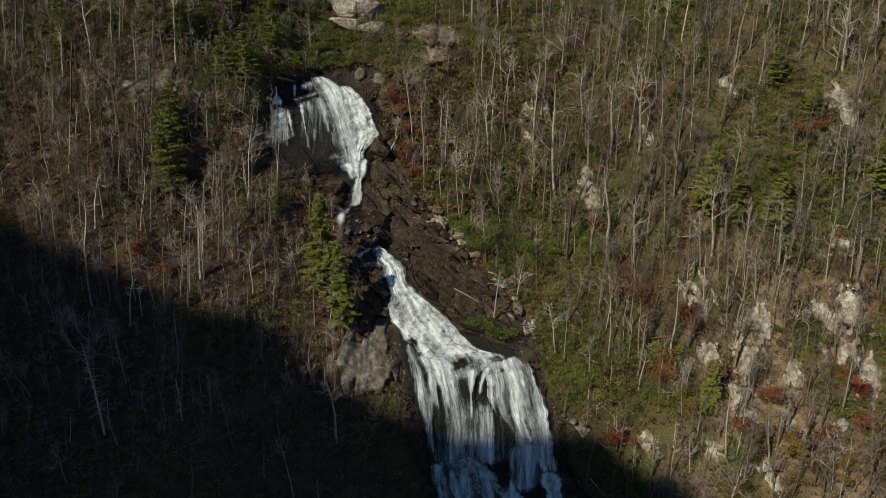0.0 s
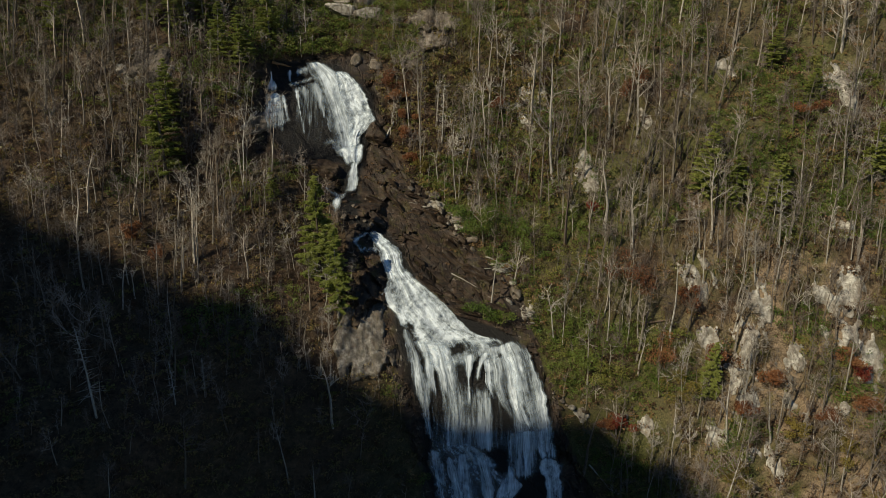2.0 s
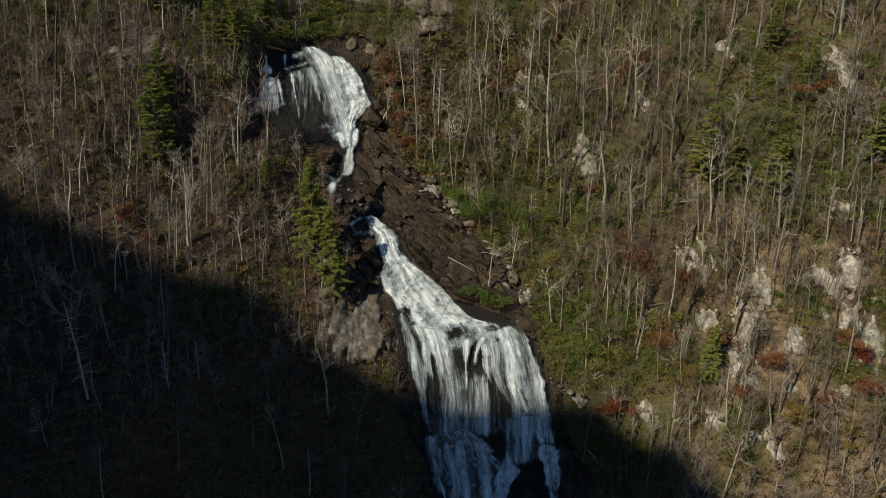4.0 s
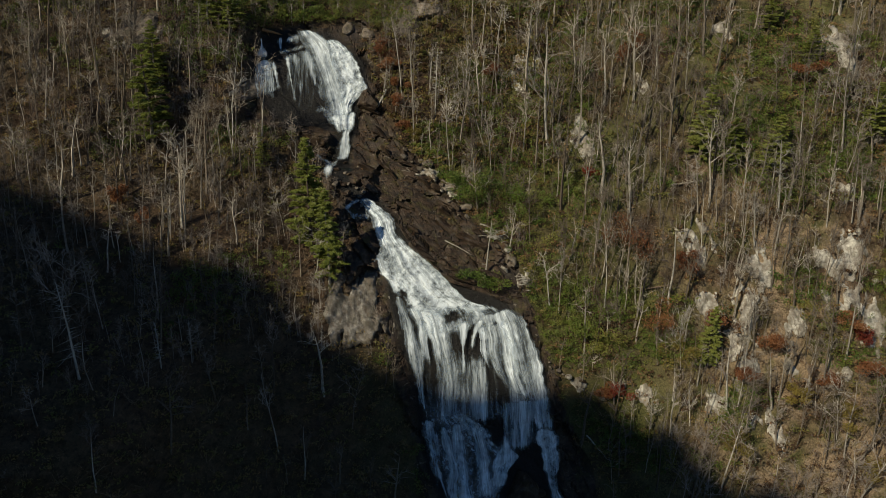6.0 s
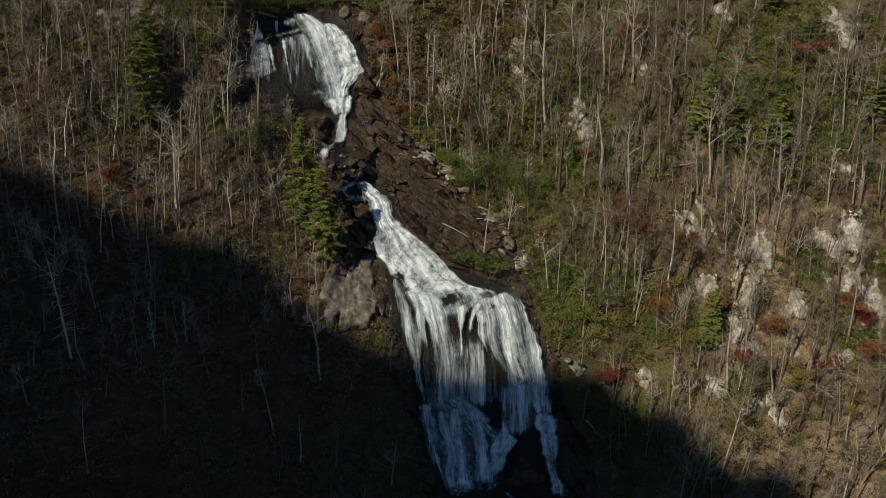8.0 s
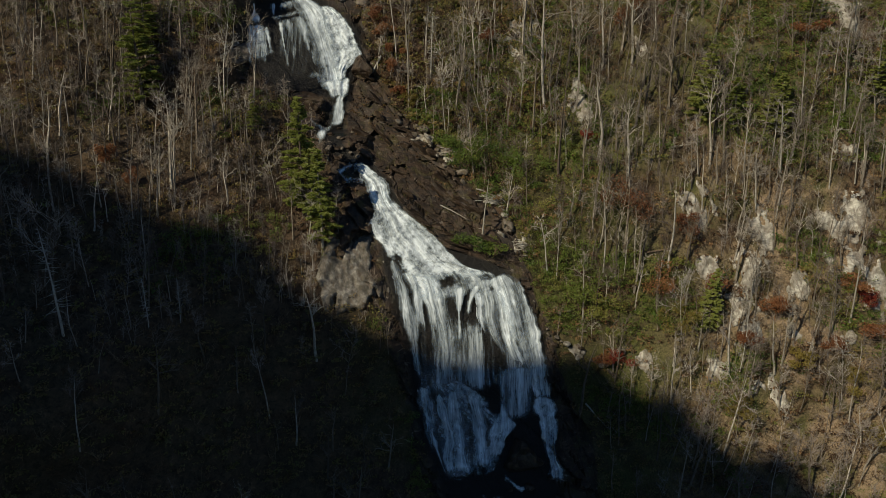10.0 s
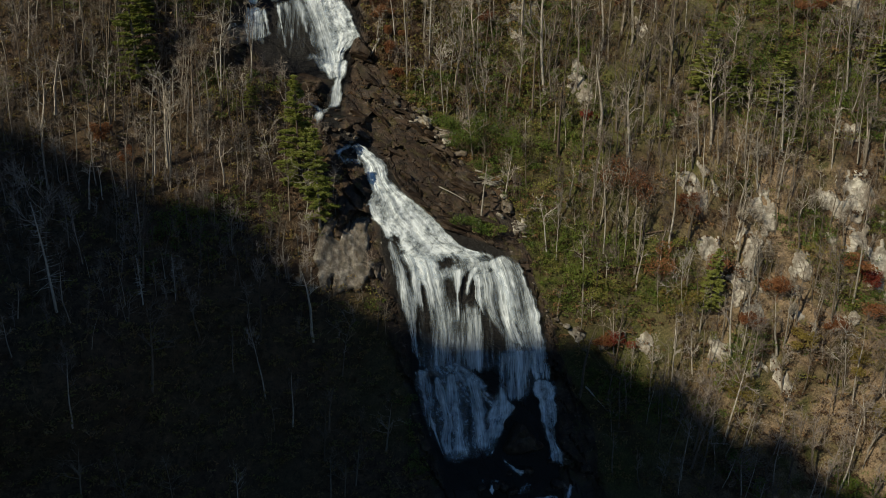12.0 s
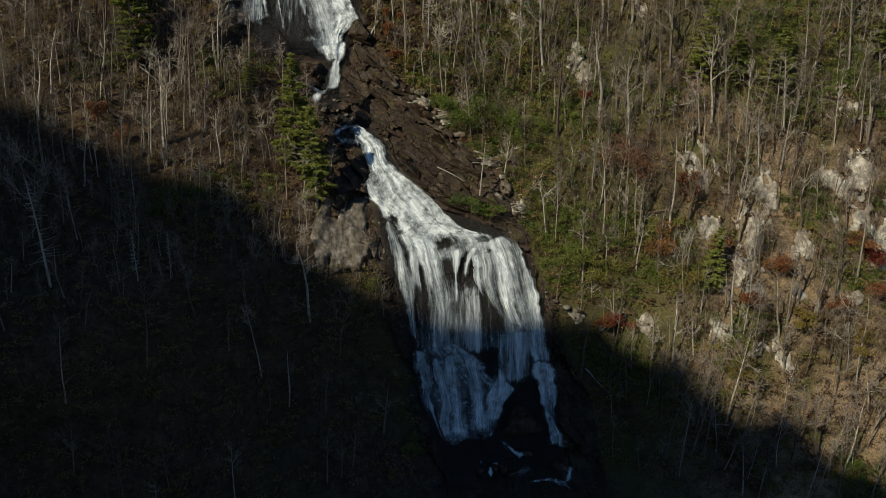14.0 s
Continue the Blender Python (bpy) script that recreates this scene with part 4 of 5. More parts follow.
# ---- trees ----
class Builder:
    """Collects tapered limbs and leaves as triangles."""

    def __init__(self):
        self.v, self.f, self.n = [], [], 0

    def tube(self, pts, radii, sides):
        pts = np.asarray(pts, float)
        k = len(pts)
        d = np.gradient(pts, axis=0)
        d /= np.linalg.norm(d, axis=1)[:, None] + 1e-9
        ref = np.array([0.31, 0.95, 0.05]) if abs(d[0][1]) < 0.9 else np.array([1.0, 0, 0])
        a = np.cross(d, ref)
        a /= np.linalg.norm(a, axis=1)[:, None] + 1e-9
        b = np.cross(d, a)
        th = np.arange(sides) * 2 * np.pi / sides
        ring = np.cos(th)[None, :, None] * a[:, None] + np.sin(th)[None, :, None] * b[:, None]
        body = pts[:-1, None] + ring[:-1] * np.asarray(radii)[:-1, None, None]
        self.v += [body.reshape(-1, 3), pts[-1:]]
        o = self.n
        i, j = np.arange(sides), (np.arange(sides) + 1) % sides
        for r in range(k - 2):
            p, q = o + r * sides, o + (r + 1) * sides
            self.f += [np.stack([p + i, p + j, q + j], 1), np.stack([p + i, q + j, q + i], 1)]
        p, tip = o + (k - 2) * sides, o + (k - 1) * sides
        self.f.append(np.stack([p + i, p + j, np.full(sides, tip)], 1))
        self.n = tip + 1

    def blade(self, p, q, r):
        """A sub-twig too thin to show its roundness."""
        side = np.cross(q - p, np.array([0.3, 0.9, 0.2]))
        side *= r / (np.linalg.norm(side) + 1e-9)
        self.v.append(np.array([p - side, p + side, q]))
        self.f.append(np.array([[self.n, self.n + 1, self.n + 2]]))
        self.n += 3

    def leaves(self, centres, sizes, rng, flat=0.0, long=1.6, quads=True):
        c, n = np.asarray(centres), len(centres)
        a = rng.normal(size=(n, 3))
        b = rng.normal(size=(n, 3))
        a[:, 2] *= 1 - flat
        b[:, 2] *= 1 - flat
        a /= np.linalg.norm(a, axis=1)[:, None]
        b -= (a * b).sum(1)[:, None] * a
        b /= np.linalg.norm(b, axis=1)[:, None]
        s = np.asarray(sizes)[:, None]
        if not quads:
            q = np.stack([c - a * s * long / 2, c + a * s * long / 2, c + b * s * 0.8], 1)
            self.v.append(q.reshape(-1, 3))
            self.f.append(self.n + np.arange(3 * n).reshape(n, 3))
            self.n += 3 * n
            return
        q = np.stack([c - a * s * long / 2, c + b * s / 2, c + a * s * long / 2, c - b * s / 2], 1)
        self.v.append(q.reshape(-1, 3))
        o = self.n + 4 * np.arange(n)
        self.f += [np.stack([o, o + 1, o + 2], 1), np.stack([o, o + 2, o + 3], 1)]
        self.n += 4 * n

    def arrays(self):
        return np.concatenate(self.v), np.concatenate(self.f)


def bent(rng, start, way, length, k, droop=0.0, wander=0.12):
    pts = [np.asarray(start, float)]
    d = np.asarray(way, float) / np.linalg.norm(way)
    for _ in range(k - 1):
        d = d + rng.normal(size=3) * wander + np.array([0, 0, droop])
        d /= np.linalg.norm(d)
        pts.append(pts[-1] + d * length / (k - 1))
    return np.array(pts)


def bare_tree_arrays(rng, h, fine=True, girth=1.0):
    """Trunk and crown of a leafless forest tree: a tall clear stem with a narrow forking crown."""
    trunk, crown = Builder(), Builder()
    lean = np.array([rng.normal() * 0.05, rng.normal() * 0.05 - 0.03, 1])
    r0 = h * rng.choice([0.007, 0.009, 0.0115, 0.0155]) * rng.uniform(0.9, 1.1) * girth
    stem = bent(rng, (0, 0, -1.0), lean, h * 0.93 + 1, 8, 0.03, rng.choice([0.028, 0.04, 0.055]))
    low, spread = rng.choice([0.38, 0.5, 0.58]), rng.choice([0.7, 0.85, 1.1])
    trunk.tube(stem, r0 * np.array([1.35, 1.0, 0.92, 0.82, 0.68, 0.5, 0.3, 0.05]), 6 if fine else 4)
    for k in range(rng.integers(9, 14) if fine else rng.integers(8, 12)):
        s = rng.uniform(low, 0.97) if k > 1 else rng.uniform(low - 0.08, low + 0.12)
        i = min(int(s * 7), 6)
        p = stem[i] + (stem[i + 1] - stem[i]) * (s * 7 - i)
        a = rng.uniform(0, 2 * np.pi)
        length = h * rng.uniform(0.13, 0.36) * (1.25 - 0.6 * s) * spread
        limb = bent(rng, p, (np.cos(a), np.sin(a), rng.uniform(0.3, 1.5)), length, 5 if fine else 4, 0.12, 0.3)
        q_n = len(limb) - 1
        rl = r0 * (1.05 - s) * 0.55 + 0.035
        crown.tube(limb, rl * np.array([1, 0.8, 0.6, 0.42, 0.1] if fine else [1, 0.75, 0.5, 0.1]), 3)
        for _ in range(5 if fine else 4):
            q = rng.uniform(0.25, 0.98) * q_n
            i = min(int(q), q_n - 1)
            p2 = limb[i] + (limb[i + 1] - limb[i]) * (q - i)
            d2 = (limb[i + 1] - limb[i]) / np.linalg.norm(limb[i + 1] - limb[i]) + rng.normal(size=3) * 0.55
            sub = bent(rng, p2, d2, length * rng.uniform(0.3, 0.6), 3, 0.15, 0.2)
            if fine:
                crown.tube(sub, (rl * 0.45 + 0.015) * np.array([1, 0.7, 0.1]), 3)
            else:
                crown.tube(sub[::2], (rl * 0.45 + 0.02) * np.array([1, 0.1]), 3)
            for _ in range(4 if fine else 3):
                p3 = sub[1] + (sub[2] - sub[1]) * rng.uniform(-0.5, 0.9)
                d3 = sub[2] - sub[1] + rng.normal(size=3) * 0.5 * np.linalg.norm(sub[2] - sub[1])
                crown.blade(p3, p3 + d3 * rng.uniform(0.7, 1.3), 0.038)
    return trunk.arrays(), crown.arrays()


def brush_arrays(rng, h):
    b = Builder()
    for _ in range(rng.integers(5, 8)):
        a = rng.uniform(0, 2 * np.pi)
        st = bent(rng, (np.cos(a) * 0.5, np.sin(a) * 0.5, -0.3), (np.cos(a) * 0.5, np.sin(a) * 0.5, 1), h * rng.uniform(0.6, 1), 3, 0, 0.2)
        b.tube(st, np.array([0.055, 0.04, 0.012]), 3)
        for _ in range(6):
            i = rng.integers(0, 2)
            p = st[i] + (st[i + 1] - st[i]) * rng.uniform(0.3, 1)
            d = np.array([rng.normal(), rng.normal(), rng.uniform(0.5, 1.6)])
            b.blade(p, p + d / np.linalg.norm(d) * h * rng.uniform(0.2, 0.5), 0.04)
    return b.arrays()


def clump_arrays(rng, w, h, n, size):
    """A bushy clump: leaves gathered in a few uneven tufts, open between."""
    b = Builder()
    tufts = rng.integers(5, 9)
    cs = np.stack([rng.normal(0, w * 0.28, tufts), rng.normal(0, w * 0.28, tufts), rng.uniform(0.25, 0.85, tufts) * h], 1)
    for c in cs:
        k = n // tufts
        d = rng.normal(size=(k, 3))
        d /= np.linalg.norm(d, axis=1)[:, None]
        r = rng.uniform(0.5, 1.0, k)[:, None]
        b.leaves(c + d * r * np.array([w * 0.26, w * 0.26, h * 0.22]), rng.uniform(0.6, 1.2, k) * size, rng, 0.3, 1.5, False)
    b.tube(np.array([[0, 0, -0.5], [0.1, 0, h * 0.4], [0, 0.1, h * 0.7]]), np.array([0.09, 0.06, 0.01]), 3)
    return b.arrays()


def conifer_arrays(rng, h, w, layers, open_=0.25):
    trunk, crown = Builder(), Builder()
    stem = bent(rng, (0, 0, -1), (rng.normal() * 0.02, rng.normal() * 0.02 - 0.02, 1), h + 1, 7, 0, 0.012)
    r0 = h * 0.012
    trunk.tube(stem, r0 * np.array([1.2, 1, 0.85, 0.66, 0.48, 0.26, 0.03]), 6)
    for L in range(layers):
        s = 0.16 + 0.83 * (L + rng.uniform(-0.25, 0.25)) / layers
        c = np.array([np.interp(s, np.linspace(0, 1, 7), stem[:, k]) for k in range(3)])
        reach = w * (1 - s) ** 0.75 * (0.55 + 0.45 * min(s / 0.3, 1))
        for k in range(rng.integers(5, 8)):
            if rng.uniform() < open_:
                continue
            a = rng.uniform(0, 2 * np.pi)
            length = reach * rng.uniform(0.6, 1.1) + 0.25
            d = np.array([np.cos(a), np.sin(a), rng.uniform(0.0, 0.25) + 0.4 * s])
            br = bent(rng, c, d, length, 4, -0.1, 0.07)
            crown.tube(br, np.array([0.07, 0.05, 0.035, 0.01]) * (0.5 + length / 6), 3)
            m = int(16 + length * 28)
            q = rng.uniform(0.2, 1.0, m) ** 0.8 * 3
            i = np.minimum(q.astype(int), 2)
            base = br[i] + (br[i + 1] - br[i]) * (q - i)[:, None]
            side = np.array([-np.sin(a), np.cos(a), 0])
            base = base + side * rng.normal(0, 0.16, m)[:, None] * length * (1.1 - q / 3)[:, None] + rng.normal(0, 0.08, (m, 3))
            crown.leaves(base, rng.uniform(0.17, 0.34, m), rng, 0.35, 3.0, False)
    return trunk.arrays(), crown.arrays()


def snag_arrays(rng, h, girth=0.011, boughs=70):
    b = Builder()
    stem = bent(rng, (0, 0, -1), (0.02, -0.03, 1), h + 1, 7, 0, 0.02)
    b.tube(stem, h * girth * np.array([1.2, 1, 0.85, 0.7, 0.55, 0.4, 0.2]), 6)
    for _ in range(boughs):
        s = rng.uniform(0.25, 0.98)
        c = np.array([np.interp(s, np.linspace(0, 1, 7), stem[:, k]) for k in range(3)])
        a = rng.uniform(0, 2 * np.pi)
        b.tube(bent(rng, c, (np.cos(a), np.sin(a), rng.uniform(-0.35, 0.25)), h * 0.2 * (1.15 - s) * rng.uniform(0.4, 1.2), 3, 0.0, 0.14),
               np.array([0.075, 0.045, 0.01]), 3)
    return b.arrays()


def tree_thing(name, arrays, bark, leaf, label, category, group):
    root = tagged(new(name), label, category, group)
    (tv, tf), (cv, cf) = arrays
    put("trunk", mesh_from("trunk", tv, tf, True), bark, root)
    put("crown", mesh_from("crown", cv, cf, False), leaf, root)
    return root


def scatter(name, variants, spots, material, label, category):
    """Many plants as one mesh: spots are rows of x, y, z, turn, scale, tint."""
    V, T, F, o = [], [], [], 0
    for x, y, z, a, s, tint, k in spots:
        v, f = variants[int(k) % len(variants)]
        c, si = math.cos(a) * s, math.sin(a) * s
        V.append(np.stack([v[:, 0] * c - v[:, 1] * si + x - 0.0007 * x * s * v[:, 2], v[:, 0] * si + v[:, 1] * c + y, v[:, 2] * s + z], 1))
        T.append(np.full(len(v), tint))
        F.append(f + o)
        o += len(v)
    put(name, mesh_from(name, np.concatenate(V), np.concatenate(F), False, tint=np.concatenate(T)), material, label=label, category=category, kind="stuff")


def on_rock(x, z, grow=0.0):
    """True where a pale cliff face lies."""
    hit = np.zeros(len(x), bool)
    for cx, cz, w, h in PALE + BARE:
        hit |= np.maximum(np.abs(cx - x) / (w / 2 + grow), np.abs(cz - z) / (h / 2 + grow)) < 0.85
    return hit


def spots_for(rng, count, zlo, zhi, gap, keep=None, xr=165):
    """Spread plants over the slope, none on the bare rock along the water."""
    out, cells = [], {}
    xs, zs = rng.uniform(-xr, xr, count * 12), rng.uniform(zlo, zhi, count * 12)
    free = in_gorge(xs, zs) < 0.35
    if keep is not None:
        free &= keep(xs, zs)
    for x, z in zip(xs[free], zs[free]):
        if len(out) == count:
            break
        key = (int(x // gap), int(z // gap))
        near = [p for dx in (-1, 0, 1) for dz in (-1, 0, 1) for p in cells.get((key[0] + dx, key[1] + dz), ())]
        if any((p[0] - x) ** 2 + (p[1] - z) ** 2 < gap * gap for p in near):
            continue
        cells.setdefault(key, []).append((x, z))
        out.append((x, z))
    xz = np.array(out)
    y = wall_y(xz[:, 0], xz[:, 1])
    return np.stack([xz[:, 0], y, xz[:, 1], rng.uniform(0, 6.28, len(xz)), np.ones(len(xz)), rng.uniform(0, 1, len(xz)), rng.integers(0, 97, len(xz))], 1)


rng = np.random.default_rng(21)
fine_trees = [tree_thing("bare_tree", bare_tree_arrays(np.random.default_rng(500 + k), 20.0), M_BARK, M_TWIG,
                         "tall leafless grey-barked tree on the slope", "tree", "leafless trees") for k in range(9)]
lots = spots_for(rng, 1750, -8, 168, 2.9, lambda x, z: ~on_rock(x, z, -1.0) & ((x > 55) | (z > 46) | (rng.uniform(0, 1, len(x)) < 0.07)) & ((x > -60) | (rng.uniform(0, 1, len(x)) < np.where(z < 66, 0.4, 0.7))) & ((x < 15) | (fbm(x / 16, z / 16, 0, 123, 2) + rng.normal(0, 0.1, len(x)) > 0.42)))
lots[:, 4] = np.where(rng.uniform(0, 1, len(lots)) < 0.13, rng.uniform(1.25, 1.6, len(lots)), rng.uniform(0.5, 1.15, len(lots))) * (0.75 + 0.35 * fbm(lots[:, 0] / 30, lots[:, 2] / 30, 0, 90))
for x0, x1, z0, z1, low in ((-44, -12, 119, 139, 0.42), (-12, 10, 116, 134, 0.5), (-16, 10, 74, 118, 0.7), (-34, -8, 36, 66, 0.38), (74, 135, 24, 76, 0.75), (-45, -24, 66, 80, 0.5), (-104, -70, 36, 54, 0.5), (-84, -54, 90, 122, 0.6), (-62, -34, 44, 74, 0.62), (-44, -20, 60, 92, 0.5), (-70, -52, 118, 146, 0.55), (-48, -34, 84, 98, 0.5)):
    inside = (lots[:, 0] > x0) & (lots[:, 0] < x1) & (lots[:, 2] > z0) & (lots[:, 2] < z1)
    lots[inside, 4] *= low
order = np.argsort(lots[:, 1])
shown = [i for i in order if lots[i, 2] > 12 or lots[i, 0] > 60][:290]
for n, i in enumerate(shown):
    x, y, z, a, s, tint, k = lots[i]
    m = Matrix.LocRotScale((x, y, z), Euler((rng.normal() * 0.04, rng.normal() * 0.05 - 0.0007 * x, a)), (s, s, s * rng.uniform(0.95, 1.15)))
    if n < len(fine_trees):
        fine_trees[n].matrix_basis = m
    else:
        copy_thing(fine_trees[int(k) % len(fine_trees)], Matrix.LocRotScale(m.translation, m.to_quaternion(), Vector(np.array(m.to_scale()) / np.array(fine_trees[int(k) % len(fine_trees)].scale))))
rest = np.delete(lots, shown, 0)
plain = [bare_tree_arrays(np.random.default_rng(600 + k), 20.0, False) for k in range(10)]
joined = [(np.concatenate([t[0], c[0]]), np.concatenate([t[1], c[1] + len(t[0])])) for t, c in plain]
scatter("leafless_woods", joined, rest, M_BARK, "leafless grey woods covering the valley side", "woods")

brush = [brush_arrays(np.random.default_rng(700 + k), 3.6) for k in range(8)]
lots = spots_for(rng, 3000, -8, 165, 1.2, lambda x, z: ~on_rock(x, z))
lots[:, 4] = rng.uniform(0.5, 1.5, len(lots))
scatter("bare_brush", brush, lots, M_BRUSH, "leafless brown undergrowth between the trees", "undergrowth")


def sapling_arrays(rng, h):
    """A thin many-twigged young tree."""
    b = Builder()
    for _ in range(rng.integers(1, 3)):
        st = bent(rng, (rng.normal() * 0.3, rng.normal() * 0.3, -0.4), (rng.normal() * 0.12, rng.normal() * 0.12, 1), h * rng.uniform(0.7, 1), 5, 0.02, 0.08)
        b.tube(st, np.array([0.085, 0.07, 0.055, 0.035, 0.01]), 3)
        for _ in range(22):
            q = rng.uniform(1.0, 4.0)
            i = min(int(q), 3)
            p = st[i] + (st[i + 1] - st[i]) * (q - i)
            d = np.array([rng.normal(), rng.normal(), rng.uniform(0.3, 1.8)])
            e = p + d / np.linalg.norm(d) * h * rng.uniform(0.1, 0.26)
            b.blade(p, e, 0.05)
            for _ in range(2):
                b.blade(p + (e - p) * rng.uniform(0.3, 0.8), e + rng.normal(size=3) * 0.07 * h, 0.035)
    return b.arrays()


saplings = [sapling_arrays(np.random.default_rng(740 + k), 8.0) for k in range(9)]
lots = spots_for(rng, 2100, 44, 160, 1.5, lambda x, z: ~on_rock(x, z) & ((x < -20) | (rng.uniform(0, 1, len(x)) < 0.35)))
lots[:, 4] = rng.uniform(0.5, 1.35, len(lots))
scatter("bare_saplings", saplings, lots, M_TWIG, "thin leafless grey saplings on the slope", "saplings")


def evergreen_ground(x, z):
    lean = np.interp(x, [-160, -20, 10, 160], [-0.1, -0.07, 0.09, 0.1])
    lean = np.where((x < 0) & (z < 50), lean - 0.25, lean)
    lean = np.where((x < -22) & (z > 45) & (z < 112), lean - 0.1, lean)
    for x0, x1, z0, z1 in ((-62, -6, 121, 142), (4, 36, 62, 94), (40, 66, 32, 56), (-6, 10, 84, 94)):
        lean = np.where((x > x0) & (x < x1) & (z > z0) & (z < z1), 0.34, lean)
    lean = np.where((x > 74) & (z < 74), lean - 0.09, lean)
    lean = np.where(z < 30, lean - 0.2, lean)
    lean = np.where((x > -26) & (x < 14) & (z > 95) & (z < 127), lean - 0.3, lean)
    return (0.5 + 1.3 * (fbm(x / 15, z / 15, 0, 44, 3) - 0.5) + lean > 0.56 + rng.uniform(-0.08, 0.08, len(x))) & ~on_rock(x, z)


clumps = [clump_arrays(np.random.default_rng(800 + k), 4.6, 3.0, 150, 0.33) for k in range(8)]
lots = spots_for(rng, 4200, -5, 165, 1.3, evergreen_ground)
lots[:, 4] = rng.uniform(0.55, 1.3, len(lots))
lots[:, 5] = np.clip((fbm(lots[:, 0] / 10, lots[:, 2] / 10, 0, 58, 3) - 0.5) * 3.2 + 0.45 + rng.normal(0, 0.12, len(lots)), 0, 0.99)
extra = spots_for(rng, 260, 121, 143, 1.5, lambda x, z: (x > -64) & (x < -4) & ~on_rock(x, z))
extra[:, 4], extra[:, 5] = rng.uniform(0.9, 1.6, len(extra)), rng.uniform(0, 0.3, len(extra))
lots = np.concatenate([lots, extra])
scatter("evergreen_thicket", clumps, lots, M_EVER, "dark green evergreen shrubs under the trees", "shrubs")

def leafy_floor(x, z):
    return ~on_rock(x, z, -1.0)


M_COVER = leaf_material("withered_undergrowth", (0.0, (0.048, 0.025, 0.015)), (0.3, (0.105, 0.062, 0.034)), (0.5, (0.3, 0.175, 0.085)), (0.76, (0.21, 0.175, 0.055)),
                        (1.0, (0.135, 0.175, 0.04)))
low = [clump_arrays(np.random.default_rng(860 + k), 3.4, 1.7, 48, 0.45) for k in range(8)]
lots = spots_for(rng, 6000, -8, 165, 1.1, leafy_floor)
lots[:, 4] = rng.uniform(0.6, 1.4, len(lots))
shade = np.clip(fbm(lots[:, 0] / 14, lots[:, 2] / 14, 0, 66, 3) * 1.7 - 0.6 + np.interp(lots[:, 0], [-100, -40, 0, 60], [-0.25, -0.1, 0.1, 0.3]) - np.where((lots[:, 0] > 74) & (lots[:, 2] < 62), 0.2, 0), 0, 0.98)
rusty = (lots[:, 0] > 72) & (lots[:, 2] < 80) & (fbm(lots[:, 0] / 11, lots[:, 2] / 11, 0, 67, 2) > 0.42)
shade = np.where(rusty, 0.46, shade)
# shade deepened in the leaf colour: near-darkest tint over the shadowed lower slope
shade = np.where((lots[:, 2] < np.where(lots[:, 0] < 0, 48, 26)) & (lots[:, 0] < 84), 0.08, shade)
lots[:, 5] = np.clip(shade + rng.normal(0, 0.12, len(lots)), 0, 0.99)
extra = spots_for(rng, 520, 84, 130, 1.1, lambda x, z: (x > -24) & (x < 42) & (x > -24 + (118 - z) * 0.5))
extra[:, 4], extra[:, 5] = rng.uniform(1.0, 1.9, len(extra)), rng.uniform(0.0, 0.42, len(extra))
lots = np.concatenate([lots, extra])
gz = rng.uniform(52, 100, 900)
gx = rng.uniform(np.interp(gz, GZ, GL), np.interp(gz, GZ, GR))
dry = (in_water(gx, gz) < 0.02) & (fbm(gx / 5, gz / 5, 0, 93, 3) > 0.56)
gx, gz = gx[dry][:90], gz[dry][:90]
tufts = np.stack([gx, wall_y(gx, gz), gz, rng.uniform(0, 6, len(gx)), rng.uniform(0.3, 0.6, len(gx)), rng.uniform(0.2, 0.95, len(gx)), rng.integers(0, 97, len(gx))], 1)
lots = np.concatenate([lots, tufts])
scatter("withered_undergrowth", low, lots, M_COVER, "withered brown and olive low growth, tinted darker on the shaded foot", "undergrowth")

# ---- single plants ----
CONIFERS = [(-79, 90, 31, 8.6), (-80, 104, 22, 6.4), (-32, 63, 35, 8.6), (-26, 57, 28, 7.0), (80, 91, 24, 6.6), (88.5, 91, 15, 6.2), (99, 90, 18, 6.2), (109.5, 118, 12, 5.0),
            (-61, 120, 20, 6.4), (-75, 133, 18, 5.5), (127, 100, 17, 6.2), (-68, 122, 19, 5.4), (-82, 130, 22, 5.6), (-116, 126, 24, 5.5), (-55, 127, 20, 5.5),
            (-90, 132, 22, 5.6), (-70, 140, 24, 5.6), (-58, 138, 20, 5.2), (82, 37, 21, 5.0), (100.5, 127, 14, 4.4), (-48, 84, 12, 3.6)]
kinds = [tree_thing("pine_tree", conifer_arrays(np.random.default_rng(900 + k), 25.0, 4.6, 24 + 2 * k, (0.38, 0.3, 0.27, 0.33)[k]), M_BARK, M_NEEDLE,
                    "green pine with layered drooping boughs", "pine tree", "pines") for k in range(4)]
for n, (x, z, h, w) in enumerate(CONIFERS):
    p = wall_point(x, z)
    m = Matrix.LocRotScale((x, p.y, z), Euler((0, 0, n * 2.1)), (w / 4.6, w / 4.6, h / 25))
    if n < 4:
        kinds[n].matrix_basis = m
    else:
        src = kinds[n % 4]
        copy_thing(src, Matrix.LocRotScale(m.translation, m.to_quaternion(), Vector((w / 4.6 / src.scale.x, w / 4.6 / src.scale.y, h / 25 / src.scale.z))))
